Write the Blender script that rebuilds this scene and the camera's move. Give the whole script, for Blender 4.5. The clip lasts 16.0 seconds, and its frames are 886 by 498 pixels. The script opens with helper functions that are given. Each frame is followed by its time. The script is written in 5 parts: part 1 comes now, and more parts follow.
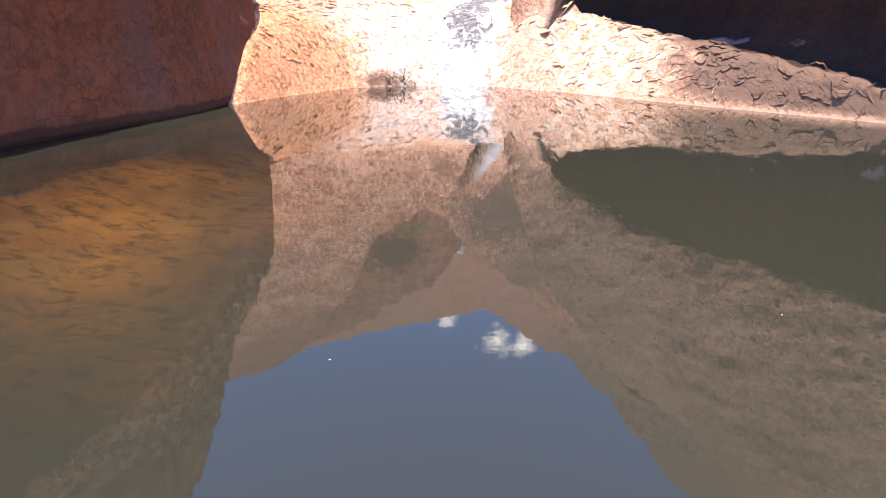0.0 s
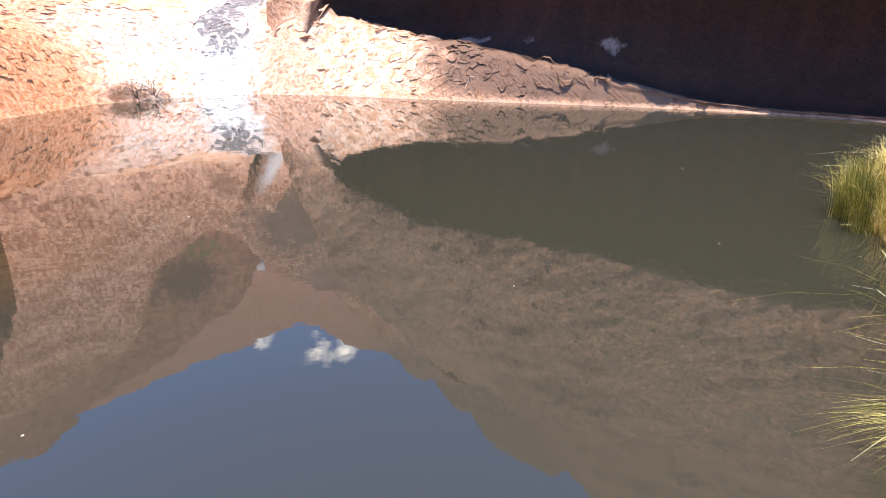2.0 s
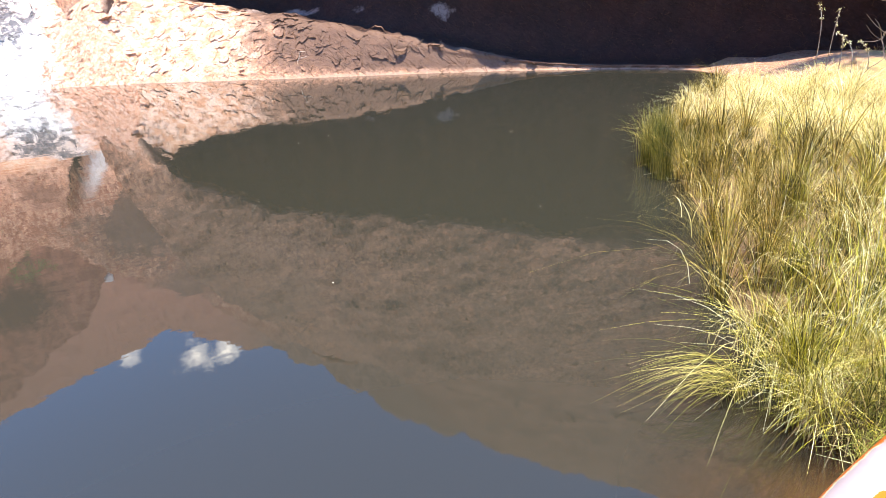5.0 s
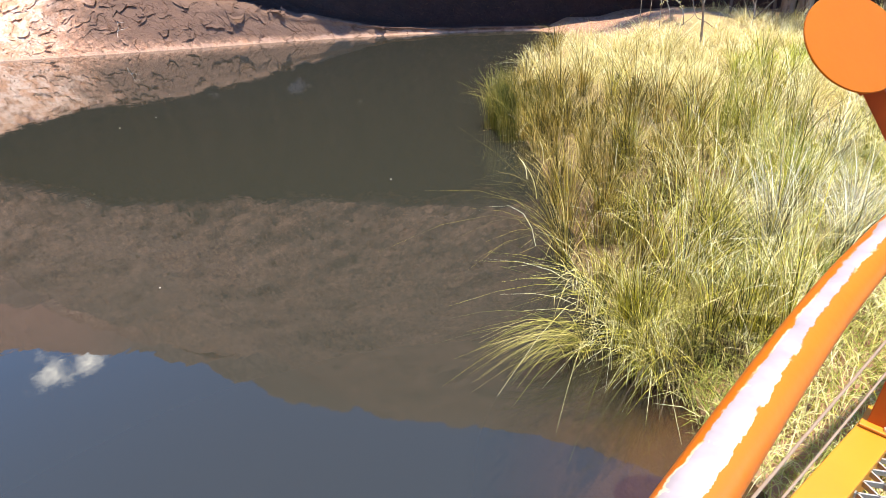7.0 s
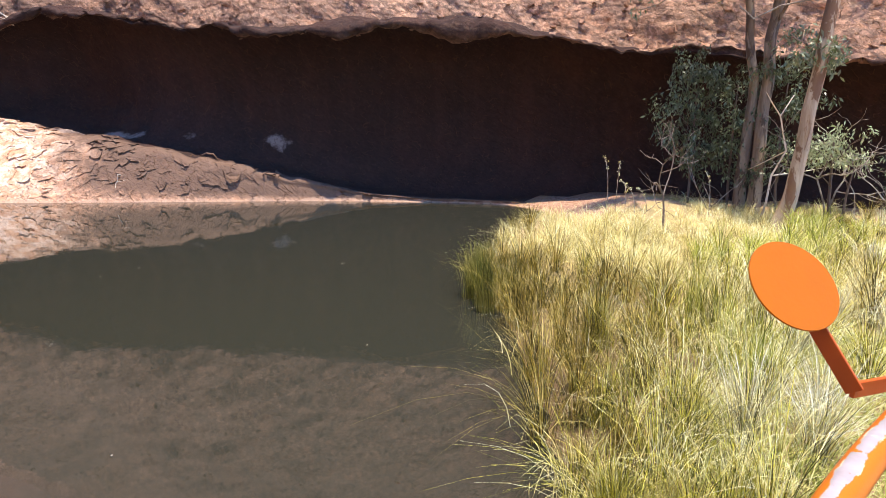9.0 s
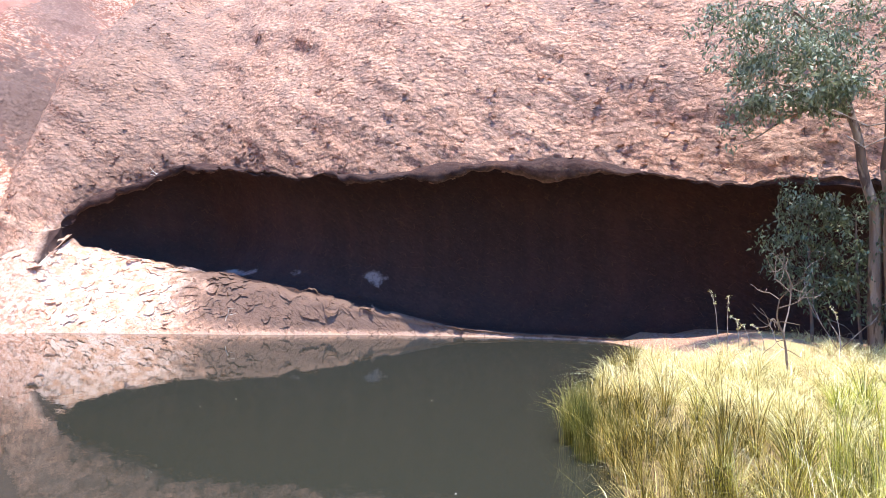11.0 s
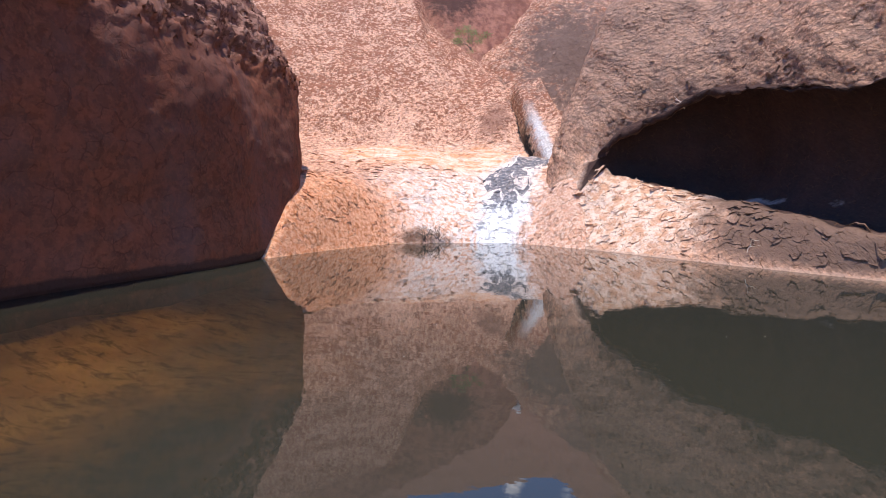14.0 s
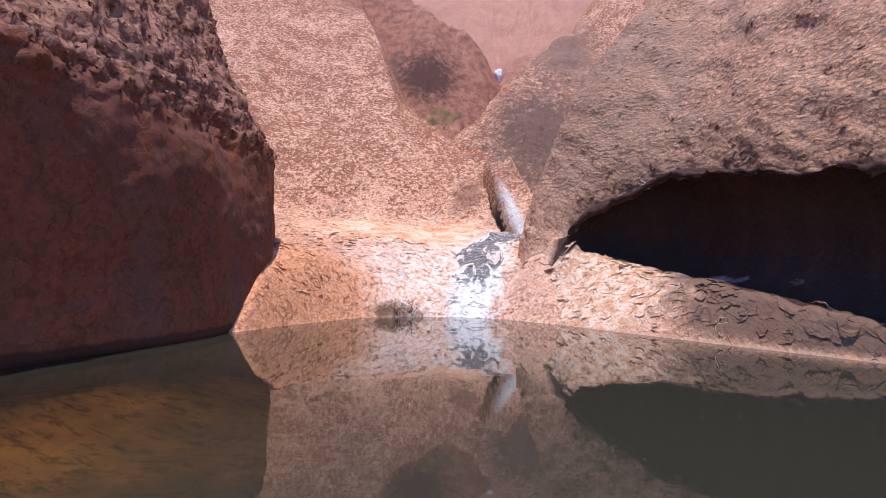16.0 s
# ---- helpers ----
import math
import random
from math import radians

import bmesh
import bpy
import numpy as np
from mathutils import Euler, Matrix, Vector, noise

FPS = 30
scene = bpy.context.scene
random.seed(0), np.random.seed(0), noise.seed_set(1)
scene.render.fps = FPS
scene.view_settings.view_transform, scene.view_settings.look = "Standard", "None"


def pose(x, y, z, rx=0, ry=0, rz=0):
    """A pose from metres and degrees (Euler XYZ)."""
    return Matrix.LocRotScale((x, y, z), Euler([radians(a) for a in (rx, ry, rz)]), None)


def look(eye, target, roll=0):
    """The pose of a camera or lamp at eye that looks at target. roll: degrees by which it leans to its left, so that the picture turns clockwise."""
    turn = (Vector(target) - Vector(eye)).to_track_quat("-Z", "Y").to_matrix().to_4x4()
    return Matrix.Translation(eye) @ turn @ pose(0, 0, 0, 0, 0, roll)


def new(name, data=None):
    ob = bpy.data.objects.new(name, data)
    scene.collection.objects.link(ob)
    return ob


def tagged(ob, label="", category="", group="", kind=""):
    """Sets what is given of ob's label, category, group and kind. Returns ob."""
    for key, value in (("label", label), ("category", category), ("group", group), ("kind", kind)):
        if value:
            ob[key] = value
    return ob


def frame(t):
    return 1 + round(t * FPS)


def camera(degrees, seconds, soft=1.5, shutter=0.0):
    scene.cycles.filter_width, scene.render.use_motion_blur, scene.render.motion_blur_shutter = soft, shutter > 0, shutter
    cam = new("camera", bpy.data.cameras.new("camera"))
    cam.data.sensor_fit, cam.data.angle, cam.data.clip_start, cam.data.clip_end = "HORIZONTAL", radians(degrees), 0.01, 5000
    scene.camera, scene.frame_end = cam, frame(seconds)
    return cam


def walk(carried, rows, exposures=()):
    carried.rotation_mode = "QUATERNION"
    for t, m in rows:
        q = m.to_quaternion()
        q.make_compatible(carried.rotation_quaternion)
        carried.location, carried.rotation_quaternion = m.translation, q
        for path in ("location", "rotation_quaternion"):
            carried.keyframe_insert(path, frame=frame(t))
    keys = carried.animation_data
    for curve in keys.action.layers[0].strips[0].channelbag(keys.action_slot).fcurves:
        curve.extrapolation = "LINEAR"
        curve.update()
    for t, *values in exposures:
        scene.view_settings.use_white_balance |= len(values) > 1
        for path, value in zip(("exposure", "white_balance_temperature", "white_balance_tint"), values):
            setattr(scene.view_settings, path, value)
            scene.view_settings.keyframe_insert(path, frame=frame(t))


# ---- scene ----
cam = camera(76.5, 16.0, soft=0.8)
ROWS = [
    (0.0, -0.000, -0.000, 2.200, 68.50, -0.75, 6.28),
    (0.5, 0.163, -0.002, 2.164, 68.53, -0.54, 2.18),
    (1.0, 0.291, -0.003, 2.158, 68.97, 0.31, -3.44),
    (1.5, 0.429, 0.085, 2.161, 69.22, 0.56, -9.64),
    (2.0, 0.557, 0.085, 2.185, 68.91, 0.44, -15.02),
    (2.5, 0.733, 0.018, 2.194, 68.51, 1.54, -19.20),
    (3.0, 0.921, 0.048, 2.187, 68.25, 0.46, -20.11),
    (3.2, 0.948, 0.060, 2.184, 68.02, 0.37, -20.50),
    (5.3, 1.231, 0.268, 2.184, 64.72, 2.79, -32.09),
    (5.5, 1.258, 0.275, 2.182, 63.85, 2.50, -33.70),
    (6.0, 1.406, 0.274, 2.161, 61.73, 1.67, -36.61),
    (6.5, 1.523, 0.280, 2.125, 61.12, 2.57, -39.77),
    (7.0, 1.542, 0.312, 2.135, 61.97, 2.90, -43.51),
    (7.5, 1.531, 0.323, 2.156, 63.84, 1.84, -45.02),
    (8.0, 1.525, 0.319, 2.187, 66.72, 0.29, -45.47),
    (8.5, 1.518, 0.313, 2.234, 71.29, -0.55, -45.20),
    (9.0, 1.511, 0.305, 2.291, 77.78, -0.71, -44.88),
    (9.2, 1.521, 0.316, 2.288, 80.43, -1.01, -44.89),
    (11.3, 1.621, 0.434, 2.262, 92.01, -0.6, -32.14),
    (11.5, 1.631, 0.445, 2.259, 90.89, -0.03, -27.75),
    (12.0, 1.583, 0.515, 2.227, 88.26, 0.44, -15.58),
    (12.5, 1.514, 0.581, 2.222, 85.78, -0.65, -3.23),
    (13.0, 1.489, 0.627, 2.214, 83.02, -0.80, 6.06),
    (13.5, 1.389, 0.595, 2.231, 82.99, 0.03, 10.96),
    (14.0, 1.328, 0.581, 2.239, 83.83, -0.57, 13.17),
    (14.5, 1.283, 0.579, 2.247, 84.89, -0.76, 13.91),
    (15.0, 1.275, 0.572, 2.261, 86.05, -0.19, 13.10),
    (15.5, 1.274, 0.564, 2.284, 88.25, -0.29, 11.73),
    (16.0, 1.276, 0.578, 2.306, 91.24, -1.30, 10.33),
]
EXPOSURES = [(0.0, 1.0, 7250, 12), (3.0, 1.05, 7200, 11), (5.5, 1.1, 7150, 9), (7.0, 0.82, 7100, 8), (9.0, 0.7, 7100, 9), (11.5, 1.1, 6050, 9), (12.1, 0.6, 6200, 11), (12.9, 0.03, 6600, 13), (14.0, 0.12, 6600, 12), (15.4, 0.12, 6600, 12), (16.0, -0.02, 6650, 16)]
walk(cam, [(t, pose(x, y, z, rx, ry, rz)) for t, x, y, z, rx, ry, rz in ROWS], EXPOSURES)

# ---- light ----
SUN_ELEVATION, SUN_TOWARDS = 80.0, (-0.2, -0.98)
sun_way = Vector((SUN_TOWARDS[0], SUN_TOWARDS[1], 0)).normalized() * math.cos(radians(SUN_ELEVATION)) + Vector((0, 0, math.sin(radians(SUN_ELEVATION))))
sun = new("sun", bpy.data.lights.new("sun", "SUN"))
sun.data.energy, sun.data.angle, sun.data.color = 5.0, radians(0.53), (1.0, 0.95, 0.88)
sun.matrix_world = look(sun_way * 100, (0, 0, 0))

world = bpy.data.worlds.new("sky")
scene.world = world
world.use_nodes = True
wn, wl = world.node_tree.nodes, world.node_tree.links
wn.clear()
sky = wn.new("ShaderNodeTexSky")
sky.sky_type, sky.sun_disc = "NISHITA", False
sky.sun_elevation, sky.sun_rotation = radians(SUN_ELEVATION), math.atan2(SUN_TOWARDS[0], SUN_TOWARDS[1])
sky.altitude, sky.dust_density, sky.ozone_density = 500, 0.1, 4.0
back = wn.new("ShaderNodeBackground")
back.inputs["Strength"].default_value = 0.24
cloud_back = wn.new("ShaderNodeBackground")
cloud_back.inputs["Color"].default_value = (1.0, 0.98, 0.96, 1)
cloud_back.inputs["Strength"].default_value = 5.0
coord = wn.new("ShaderNodeTexCoord")
cmap = wn.new("ShaderNodeMapping")
cmap.inputs["Scale"].default_value = (1.0, 1.0, 1.5)
wl.new(coord.outputs["Generated"], cmap.inputs["Vector"])
cn = wn.new("ShaderNodeTexNoise")
cn.inputs["Scale"].default_value, cn.inputs["Detail"].default_value, cn.inputs["Roughness"].default_value = 30.0, 8.0, 0.68
wl.new(cmap.outputs[0], cn.inputs["Vector"])
# one ragged fair-weather cloud and a wisp low over the gorge
CLOUDS = [((0.010, 0.86, 0.510), 0.044), ((0.052, 0.86, 0.512), 0.036), ((-0.085, 0.879, 0.475), 0.034)]
mask = None
for way, size in CLOUDS:
    v = Vector(way).normalized()
    dist = wn.new("ShaderNodeVectorMath")
    dist.operation = "DISTANCE"
    dist.inputs[1].default_value = v
    wl.new(coord.outputs["Generated"], dist.inputs[0])
    fall = wn.new("ShaderNodeMapRange")
    fall.inputs["From Min"].default_value, fall.inputs["From Max"].default_value = size * 1.3, size * 0.1
    wl.new(dist.outputs["Value"], fall.inputs["Value"])
    if mask is None:
        mask = fall.outputs[0]
    else:
        mx = wn.new("ShaderNodeMath")
        mx.operation = "MAXIMUM"
        wl.new(mask, mx.inputs[0]), wl.new(fall.outputs[0], mx.inputs[1])
        mask = mx.outputs[0]
cmul = wn.new("ShaderNodeMath")
cmul.operation = "MULTIPLY_ADD"
cmul.inputs[1].default_value = 0.42
wl.new(mask, cmul.inputs[0]), wl.new(cn.outputs[0], cmul.inputs[2])
cramp = wn.new("ShaderNodeMapRange")
cramp.inputs["From Min"].default_value, cramp.inputs["From Max"].default_value = 0.74, 1.16
wl.new(cmul.outputs[0], cramp.inputs["Value"])
wmix = wn.new("ShaderNodeMixShader")
wl.new(cramp.outputs[0], wmix.inputs[0])
deep = wn.new("ShaderNodeMix")
deep.data_type, deep.blend_type = "RGBA", "MULTIPLY"
deep.inputs[0].default_value, deep.inputs[7].default_value = 1.0, (0.56, 0.90, 1.28, 1)
wl.new(sky.outputs[0], deep.inputs[6])
wl.new(deep.outputs[2], back.inputs["Color"])
wl.new(back.outputs[0], wmix.inputs[1]), wl.new(cloud_back.outputs[0], wmix.inputs[2])
wout = wn.new("ShaderNodeOutputWorld")
wl.new(wmix.outputs[0], wout.inputs["Surface"])


# ---- helpers of this scene ----
def hash3(i, j, k, seed):
    h = (i * 374761393 + j * 668265263 + k * 2147483647 + seed * 1274126177) & 0xFFFFFFFF
    h = ((h ^ (h >> 13)) * 1274126177) & 0xFFFFFFFF
    h = ((h ^ (h >> 16)) * 2246822519) & 0xFFFFFFFF
    return ((h ^ (h >> 15)) & 0xFFFFFF) / float(0xFFFFFF)


def value_noise(p, seed=0):
    """Smooth noise, -1 to 1, at the points p (n, 3)."""
    q = np.floor(p).astype(np.int64)
    w = p - q
    w = w * w * w * (w * (w * 6 - 15) + 10)
    total = 0
    for a in (0, 1):
        for b in (0, 1):
            for c in (0, 1):
                weight = np.abs(1 - a - w[:, 0]) * np.abs(1 - b - w[:, 1]) * np.abs(1 - c - w[:, 2])
                total = total + weight * hash3(q[:, 0] + a, q[:, 1] + b, q[:, 2] + c, seed)
    return total * 2 - 1


def fbm(p, octaves=4, seed=0, gain=0.5):
    total, size, step = 0, 1.0, 1.0
    for o in range(octaves):
        total = total + size * value_noise(p * step + 17.3 * o, seed + o)
        size, step = size * gain, step * 2.03
    return total


def spline(knots, n):
    """Catmull-Rom through the knots (k, m), at n values from 0 to k - 1."""
    knots = np.asarray(knots, float)
    k = len(knots)
    u = np.asarray(n, float)
    i = np.clip(np.floor(u).astype(int), 0, k - 2)
    t = (u - i)[:, None]
    p0, p1, p2, p3 = knots[np.maximum(i - 1, 0)], knots[i], knots[i + 1], knots[np.minimum(i + 2, k - 1)]
    return 0.5 * (2 * p1 + (p2 - p0) * t + (2 * p0 - 5 * p1 + 4 * p2 - p3) * t ** 2 + (3 * p1 - p0 - 3 * p2 + p3) * t ** 3)


def grid_mesh(name, v, rows, cols, mat, smooth=True):
    """A sheet of rows x cols points as one mesh object."""
    a = np.arange(rows * cols).reshape(rows, cols)
    f = np.stack([a[:-1, :-1], a[:-1, 1:], a[1:, 1:], a[1:, :-1]], -1).reshape(-1, 4)
    me = bpy.data.meshes.new(name)
    me.vertices.add(len(v))
    me.vertices.foreach_set("co", np.asarray(v, np.float32).ravel())
    me.loops.add(f.size)
    me.loops.foreach_set("vertex_index", f.ravel().astype(np.int32))
    me.polygons.add(len(f))
    me.polygons.foreach_set("loop_start", np.arange(0, f.size, 4, dtype=np.int32))
    me.polygons.foreach_set("loop_total", np.full(len(f), 4, np.int32))
    me.polygons.foreach_set("use_smooth", np.full(len(f), smooth))
    me.update(calc_edges=True)
    me.validate()
    me.materials.append(mat)
    return new(name, me)


def sheet_normals(v, rows, cols):
    g = v.reshape(rows, cols, 3)
    n = np.cross(np.gradient(g, axis=1), np.gradient(g, axis=0)).reshape(-1, 3)
    return n / np.maximum(np.linalg.norm(n, axis=1, keepdims=True), 1e-9)


def part(name, bm, mat, parent=None, label="", smooth=False):
    me = bpy.data.meshes.new(name)
    bm.to_mesh(me)
    bm.free()
    me.materials.append(mat)
    if smooth:
        me.polygons.foreach_set("use_smooth", np.full(len(me.polygons), True))
    ob = new(name, me)
    if parent is not None:
        ob.parent = parent
    return tagged(ob, label)


def thing(name, place=(0, 0, 0), label="", category="", group="", kind=""):
    ob = new(name)
    ob.location = place
    return tagged(ob, label, category, group, kind)


def tube(bm, pts, radii, sides=10, close=True):
    """A round tube through pts, with a radius at each point, added to bm."""
    pts = [Vector(p) for p in pts]
    rings = []
    up = Vector((0.13, 0.21, 0.97))
    for i, p in enumerate(pts):
        d = (pts[min(i + 1, len(pts) - 1)] - pts[max(i - 1, 0)]).normalized()
        a = d.cross(up)
        if a.length < 1e-3:
            a = d.cross(Vector((1, 0, 0)))
        a.normalize()
        b = d.cross(a).normalized()
        up = a.cross(d).normalized()
        r = radii[i] if hasattr(radii, "__len__") else radii
        rings.append([bm.verts.new(p + (a * math.cos(2 * math.pi * k / sides) + b * math.sin(2 * math.pi * k / sides)) * r) for k in range(sides)])
    for r0, r1 in zip(rings, rings[1:]):
        for k in range(sides):
            bm.faces.new((r0[k], r0[(k + 1) % sides], r1[(k + 1) % sides], r1[k]))
    if close:
        bm.faces.new(rings[0][::-1]), bm.faces.new(rings[-1])
    return bm


def box(bm, size, m, bevel=0.0):
    made = bmesh.ops.create_cube(bm, size=1.0, matrix=m @ Matrix.Diagonal((*size, 1)))
    if bevel:
        edges = list({e for v in made["verts"] for e in v.link_edges})
        bmesh.ops.bevel(bm, geom=edges, offset=bevel, segments=2, affect="EDGES", profile=0.5)
    return bm


# ---- materials ----
class Mat:
    """A short way to write a node material."""

    def __init__(self, name):
        self.m = bpy.data.materials.new(name)
        self.m.use_nodes = True
        self.t = self.m.node_tree
        self.t.nodes.clear()
        self.out = self.t.nodes.new("ShaderNodeOutputMaterial")
        self.geo = self.t.nodes.new("ShaderNodeNewGeometry")
        self.pos = self.geo.outputs["Position"]

    def node(self, kind, **inputs):
        n = self.t.nodes.new(kind)
        for key, value in inputs.items():
            self.put(n.inputs[key.replace("_", " ")], value)
        return n

    def put(self, socket, value):
        if isinstance(value, bpy.types.NodeSocket):
            self.t.links.new(value, socket)
        else:
            socket.default_value = value

    def scaled(self, sx, sy, sz, vec=None):
        n = self.t.nodes.new("ShaderNodeMapping")
        n.inputs["Scale"].default_value = (sx, sy, sz)
        self.t.links.new(vec or self.pos, n.inputs["Vector"])
        return n.outputs[0]

    def noise(self, scale, detail=4.0, rough=0.55, vec=None, warp=0.0):
        return self.node("ShaderNodeTexNoise", Vector=vec or self.pos, Scale=scale, Detail=detail, Roughness=rough, Distortion=warp).outputs["Fac"]

    def voronoi(self, scale, feature="F1", vec=None, out="Distance", rand=1.0):
        n = self.t.nodes.new("ShaderNodeTexVoronoi")
        n.feature = feature
        self.put(n.inputs["Vector"], vec or self.pos)
        self.put(n.inputs["Scale"], scale)
        self.put(n.inputs["Randomness"], rand)
        return n.outputs[out]

    def ramp(self, value, a, b, lo=0.0, hi=1.0):
        return self.node("ShaderNodeMapRange", Value=value, From_Min=a, From_Max=b, To_Min=lo, To_Max=hi).outputs[0]

    def math(self, op, a, b=0.0):
        n = self.t.nodes.new("ShaderNodeMath")
        n.operation = op
        self.put(n.inputs[0], a), self.put(n.inputs[1], b)
        return n.outputs[0]

    def mix(self, fac, a, b, mode="MIX"):
        n = self.t.nodes.new("ShaderNodeMix")
        n.data_type, n.blend_type = "RGBA", mode
        self.put(n.inputs[0], fac)
        self.put(n.inputs[6], (*a, 1) if isinstance(a, tuple) else a)
        self.put(n.inputs[7], (*b, 1) if isinstance(b, tuple) else b)
        return n.outputs[2]

    def near(self, centre, size, power=1.0):
        """1 at centre, falling to 0 at the ellipsoid of that size."""
        n = self.t.nodes.new("ShaderNodeMapping")
        n.vector_type = "TEXTURE"
        n.inputs["Location"].default_value, n.inputs["Scale"].default_value = centre, size
        self.t.links.new(self.pos, n.inputs["Vector"])
        ln = self.t.nodes.new("ShaderNodeVectorMath")
        ln.operation = "LENGTH"
        self.t.links.new(n.outputs[0], ln.inputs[0])
        return ln.outputs["Value"]

    def xyz(self):
        s = self.t.nodes.new("ShaderNodeSeparateXYZ")
        self.t.links.new(self.pos, s.inputs[0])
        return s.outputs

    def bump(self, height, strength, distance, normal=None):
        n = self.node("ShaderNodeBump", Height=height, Strength=strength, Distance=distance)
        if normal is not None:
            self.t.links.new(normal, n.inputs["Normal"])
        return n.outputs[0]

    def surface(self, colour, rough=0.8, normal=None, metal=0.0, spec=0.3):
        b = self.node("ShaderNodeBsdfPrincipled")
        self.put(b.inputs["Base Color"], (*colour, 1) if isinstance(colour, tuple) else colour)
        self.put(b.inputs["Roughness"], rough)
        self.put(b.inputs["Metallic"], metal)
        self.put(b.inputs["Specular IOR Level"], spec)
        if normal is not None:
            self.t.links.new(normal, b.inputs["Normal"])
        self.t.links.new(b.outputs[0], self.out.inputs["Surface"])
        return self.m


def rock_material(name, ochre, rust, grey, flake, dark_share=0.5, dip=(1.0, 1.0, 1.0), extra=None, crack=1.0, relief=1.0, speck=1.0, bedding=False, lump=0.07):
    """Arkose with an iron-stained skin that flakes off in plates. extra(k, colour, mid) adds stains and washes of its own."""
    k = Mat(name)
    skew = k.scaled(*dip)
    if bedding:
        # grain runs down the slanting beds
        axes = []
        for way, size in (((0.58, -0.58, -0.57), 0.6), ((0.40, -0.40, 0.82), 1.6), ((0.7, 0.7, 0.0), 1.0)):
            dot = k.t.nodes.new("ShaderNodeVectorMath")
            dot.operation = "DOT_PRODUCT"
            k.put(dot.inputs[0], k.pos), k.put(dot.inputs[1], tuple(c * size for c in way))
            axes.append(dot.outputs["Value"])
        skew = k.node("ShaderNodeCombineXYZ", X=axes[0], Y=axes[1], Z=axes[2]).outputs[0]
    wob = k.node("ShaderNodeTexNoise", Vector=k.pos, Scale=flake * 0.8, Detail=3.0).outputs["Color"]
    add = k.t.nodes.new("ShaderNodeVectorMath")
    add.operation = "MULTIPLY_ADD"
    k.put(add.inputs[0], wob), k.put(add.inputs[1], (0.7 / flake,) * 3), k.put(add.inputs[2], skew)
    warped = add.outputs[0]
    big = k.noise(0.21, 4.0, 0.6)
    mid = k.noise(1.1, 6.0, 0.68, skew)
    fine = k.noise(8.0, 7.0, 0.72)
    col = k.mix(k.ramp(big, 0.36, 0.64), ochre, rust)
    plates = k.voronoi(flake, vec=warped, out="Color")
    shade = k.node("ShaderNodeSeparateColor", Color=plates).outputs[0]
    col = k.mix(k.ramp(shade, 0.3, 0.95, 0.0, 0.6), col, grey)
    col = k.mix(k.ramp(mid, 0.45, 0.68, 0.0, 0.55), col, tuple(c * 0.62 for c in grey))
    lost = k.ramp(k.noise(flake * 1.2, 4.0, 0.6, skew, 0.9), 0.5, 0.56, 0.0, dark_share)
    col = k.mix(lost, col, tuple(c * 0.40 for c in rust))
    col = k.mix(k.ramp(fine, 0.50, 0.58, 0.0, 0.55 * speck), col, tuple(min(1, c * 1.5) for c in ochre))
    col = k.mix(k.ramp(k.noise(flake * 1.9, 4.0, 0.62, skew), 0.53, 0.58, 0.0, 0.65 * speck), col, tuple(c * 0.45 for c in grey))
    rough = 0.85
    k.raised = None
    if extra:
        col = extra(k, col, mid, fine)
    edge = k.voronoi(flake, "DISTANCE_TO_EDGE", warped)
    open_ = k.ramp(k.noise(flake * 1.1, 2.0, 0.5), 0.52, 0.57)
    line = k.math("MULTIPLY", k.ramp(edge, 0.038, 0.014), open_)
    col = k.mix(k.math("MULTIPLY", line, 0.65 * crack), col, tuple(c * 0.25 for c in rust))
    height = k.math("ADD", k.math("MULTIPLY", shade, 0.75), k.math("MULTIPLY", line, -0.6 * crack))
    height = k.math("ADD", height, k.math("MULTIPLY", lost, -0.7))
    n = k.bump(height, 0.85 * relief, 0.22 / flake)
    if k.raised is not None:
        n = k.bump(k.raised, 0.8, lump, n)
    n = k.bump(k.noise(flake * 3.0, 8.0, 0.75), 0.85 * relief, 0.16 / flake, n)
    return k.surface(col, rough, n, spec=0.15)


def attribute(k, name):
    a = k.t.nodes.new("ShaderNodeAttribute")
    a.attribute_name = name
    return a.outputs["Fac"]


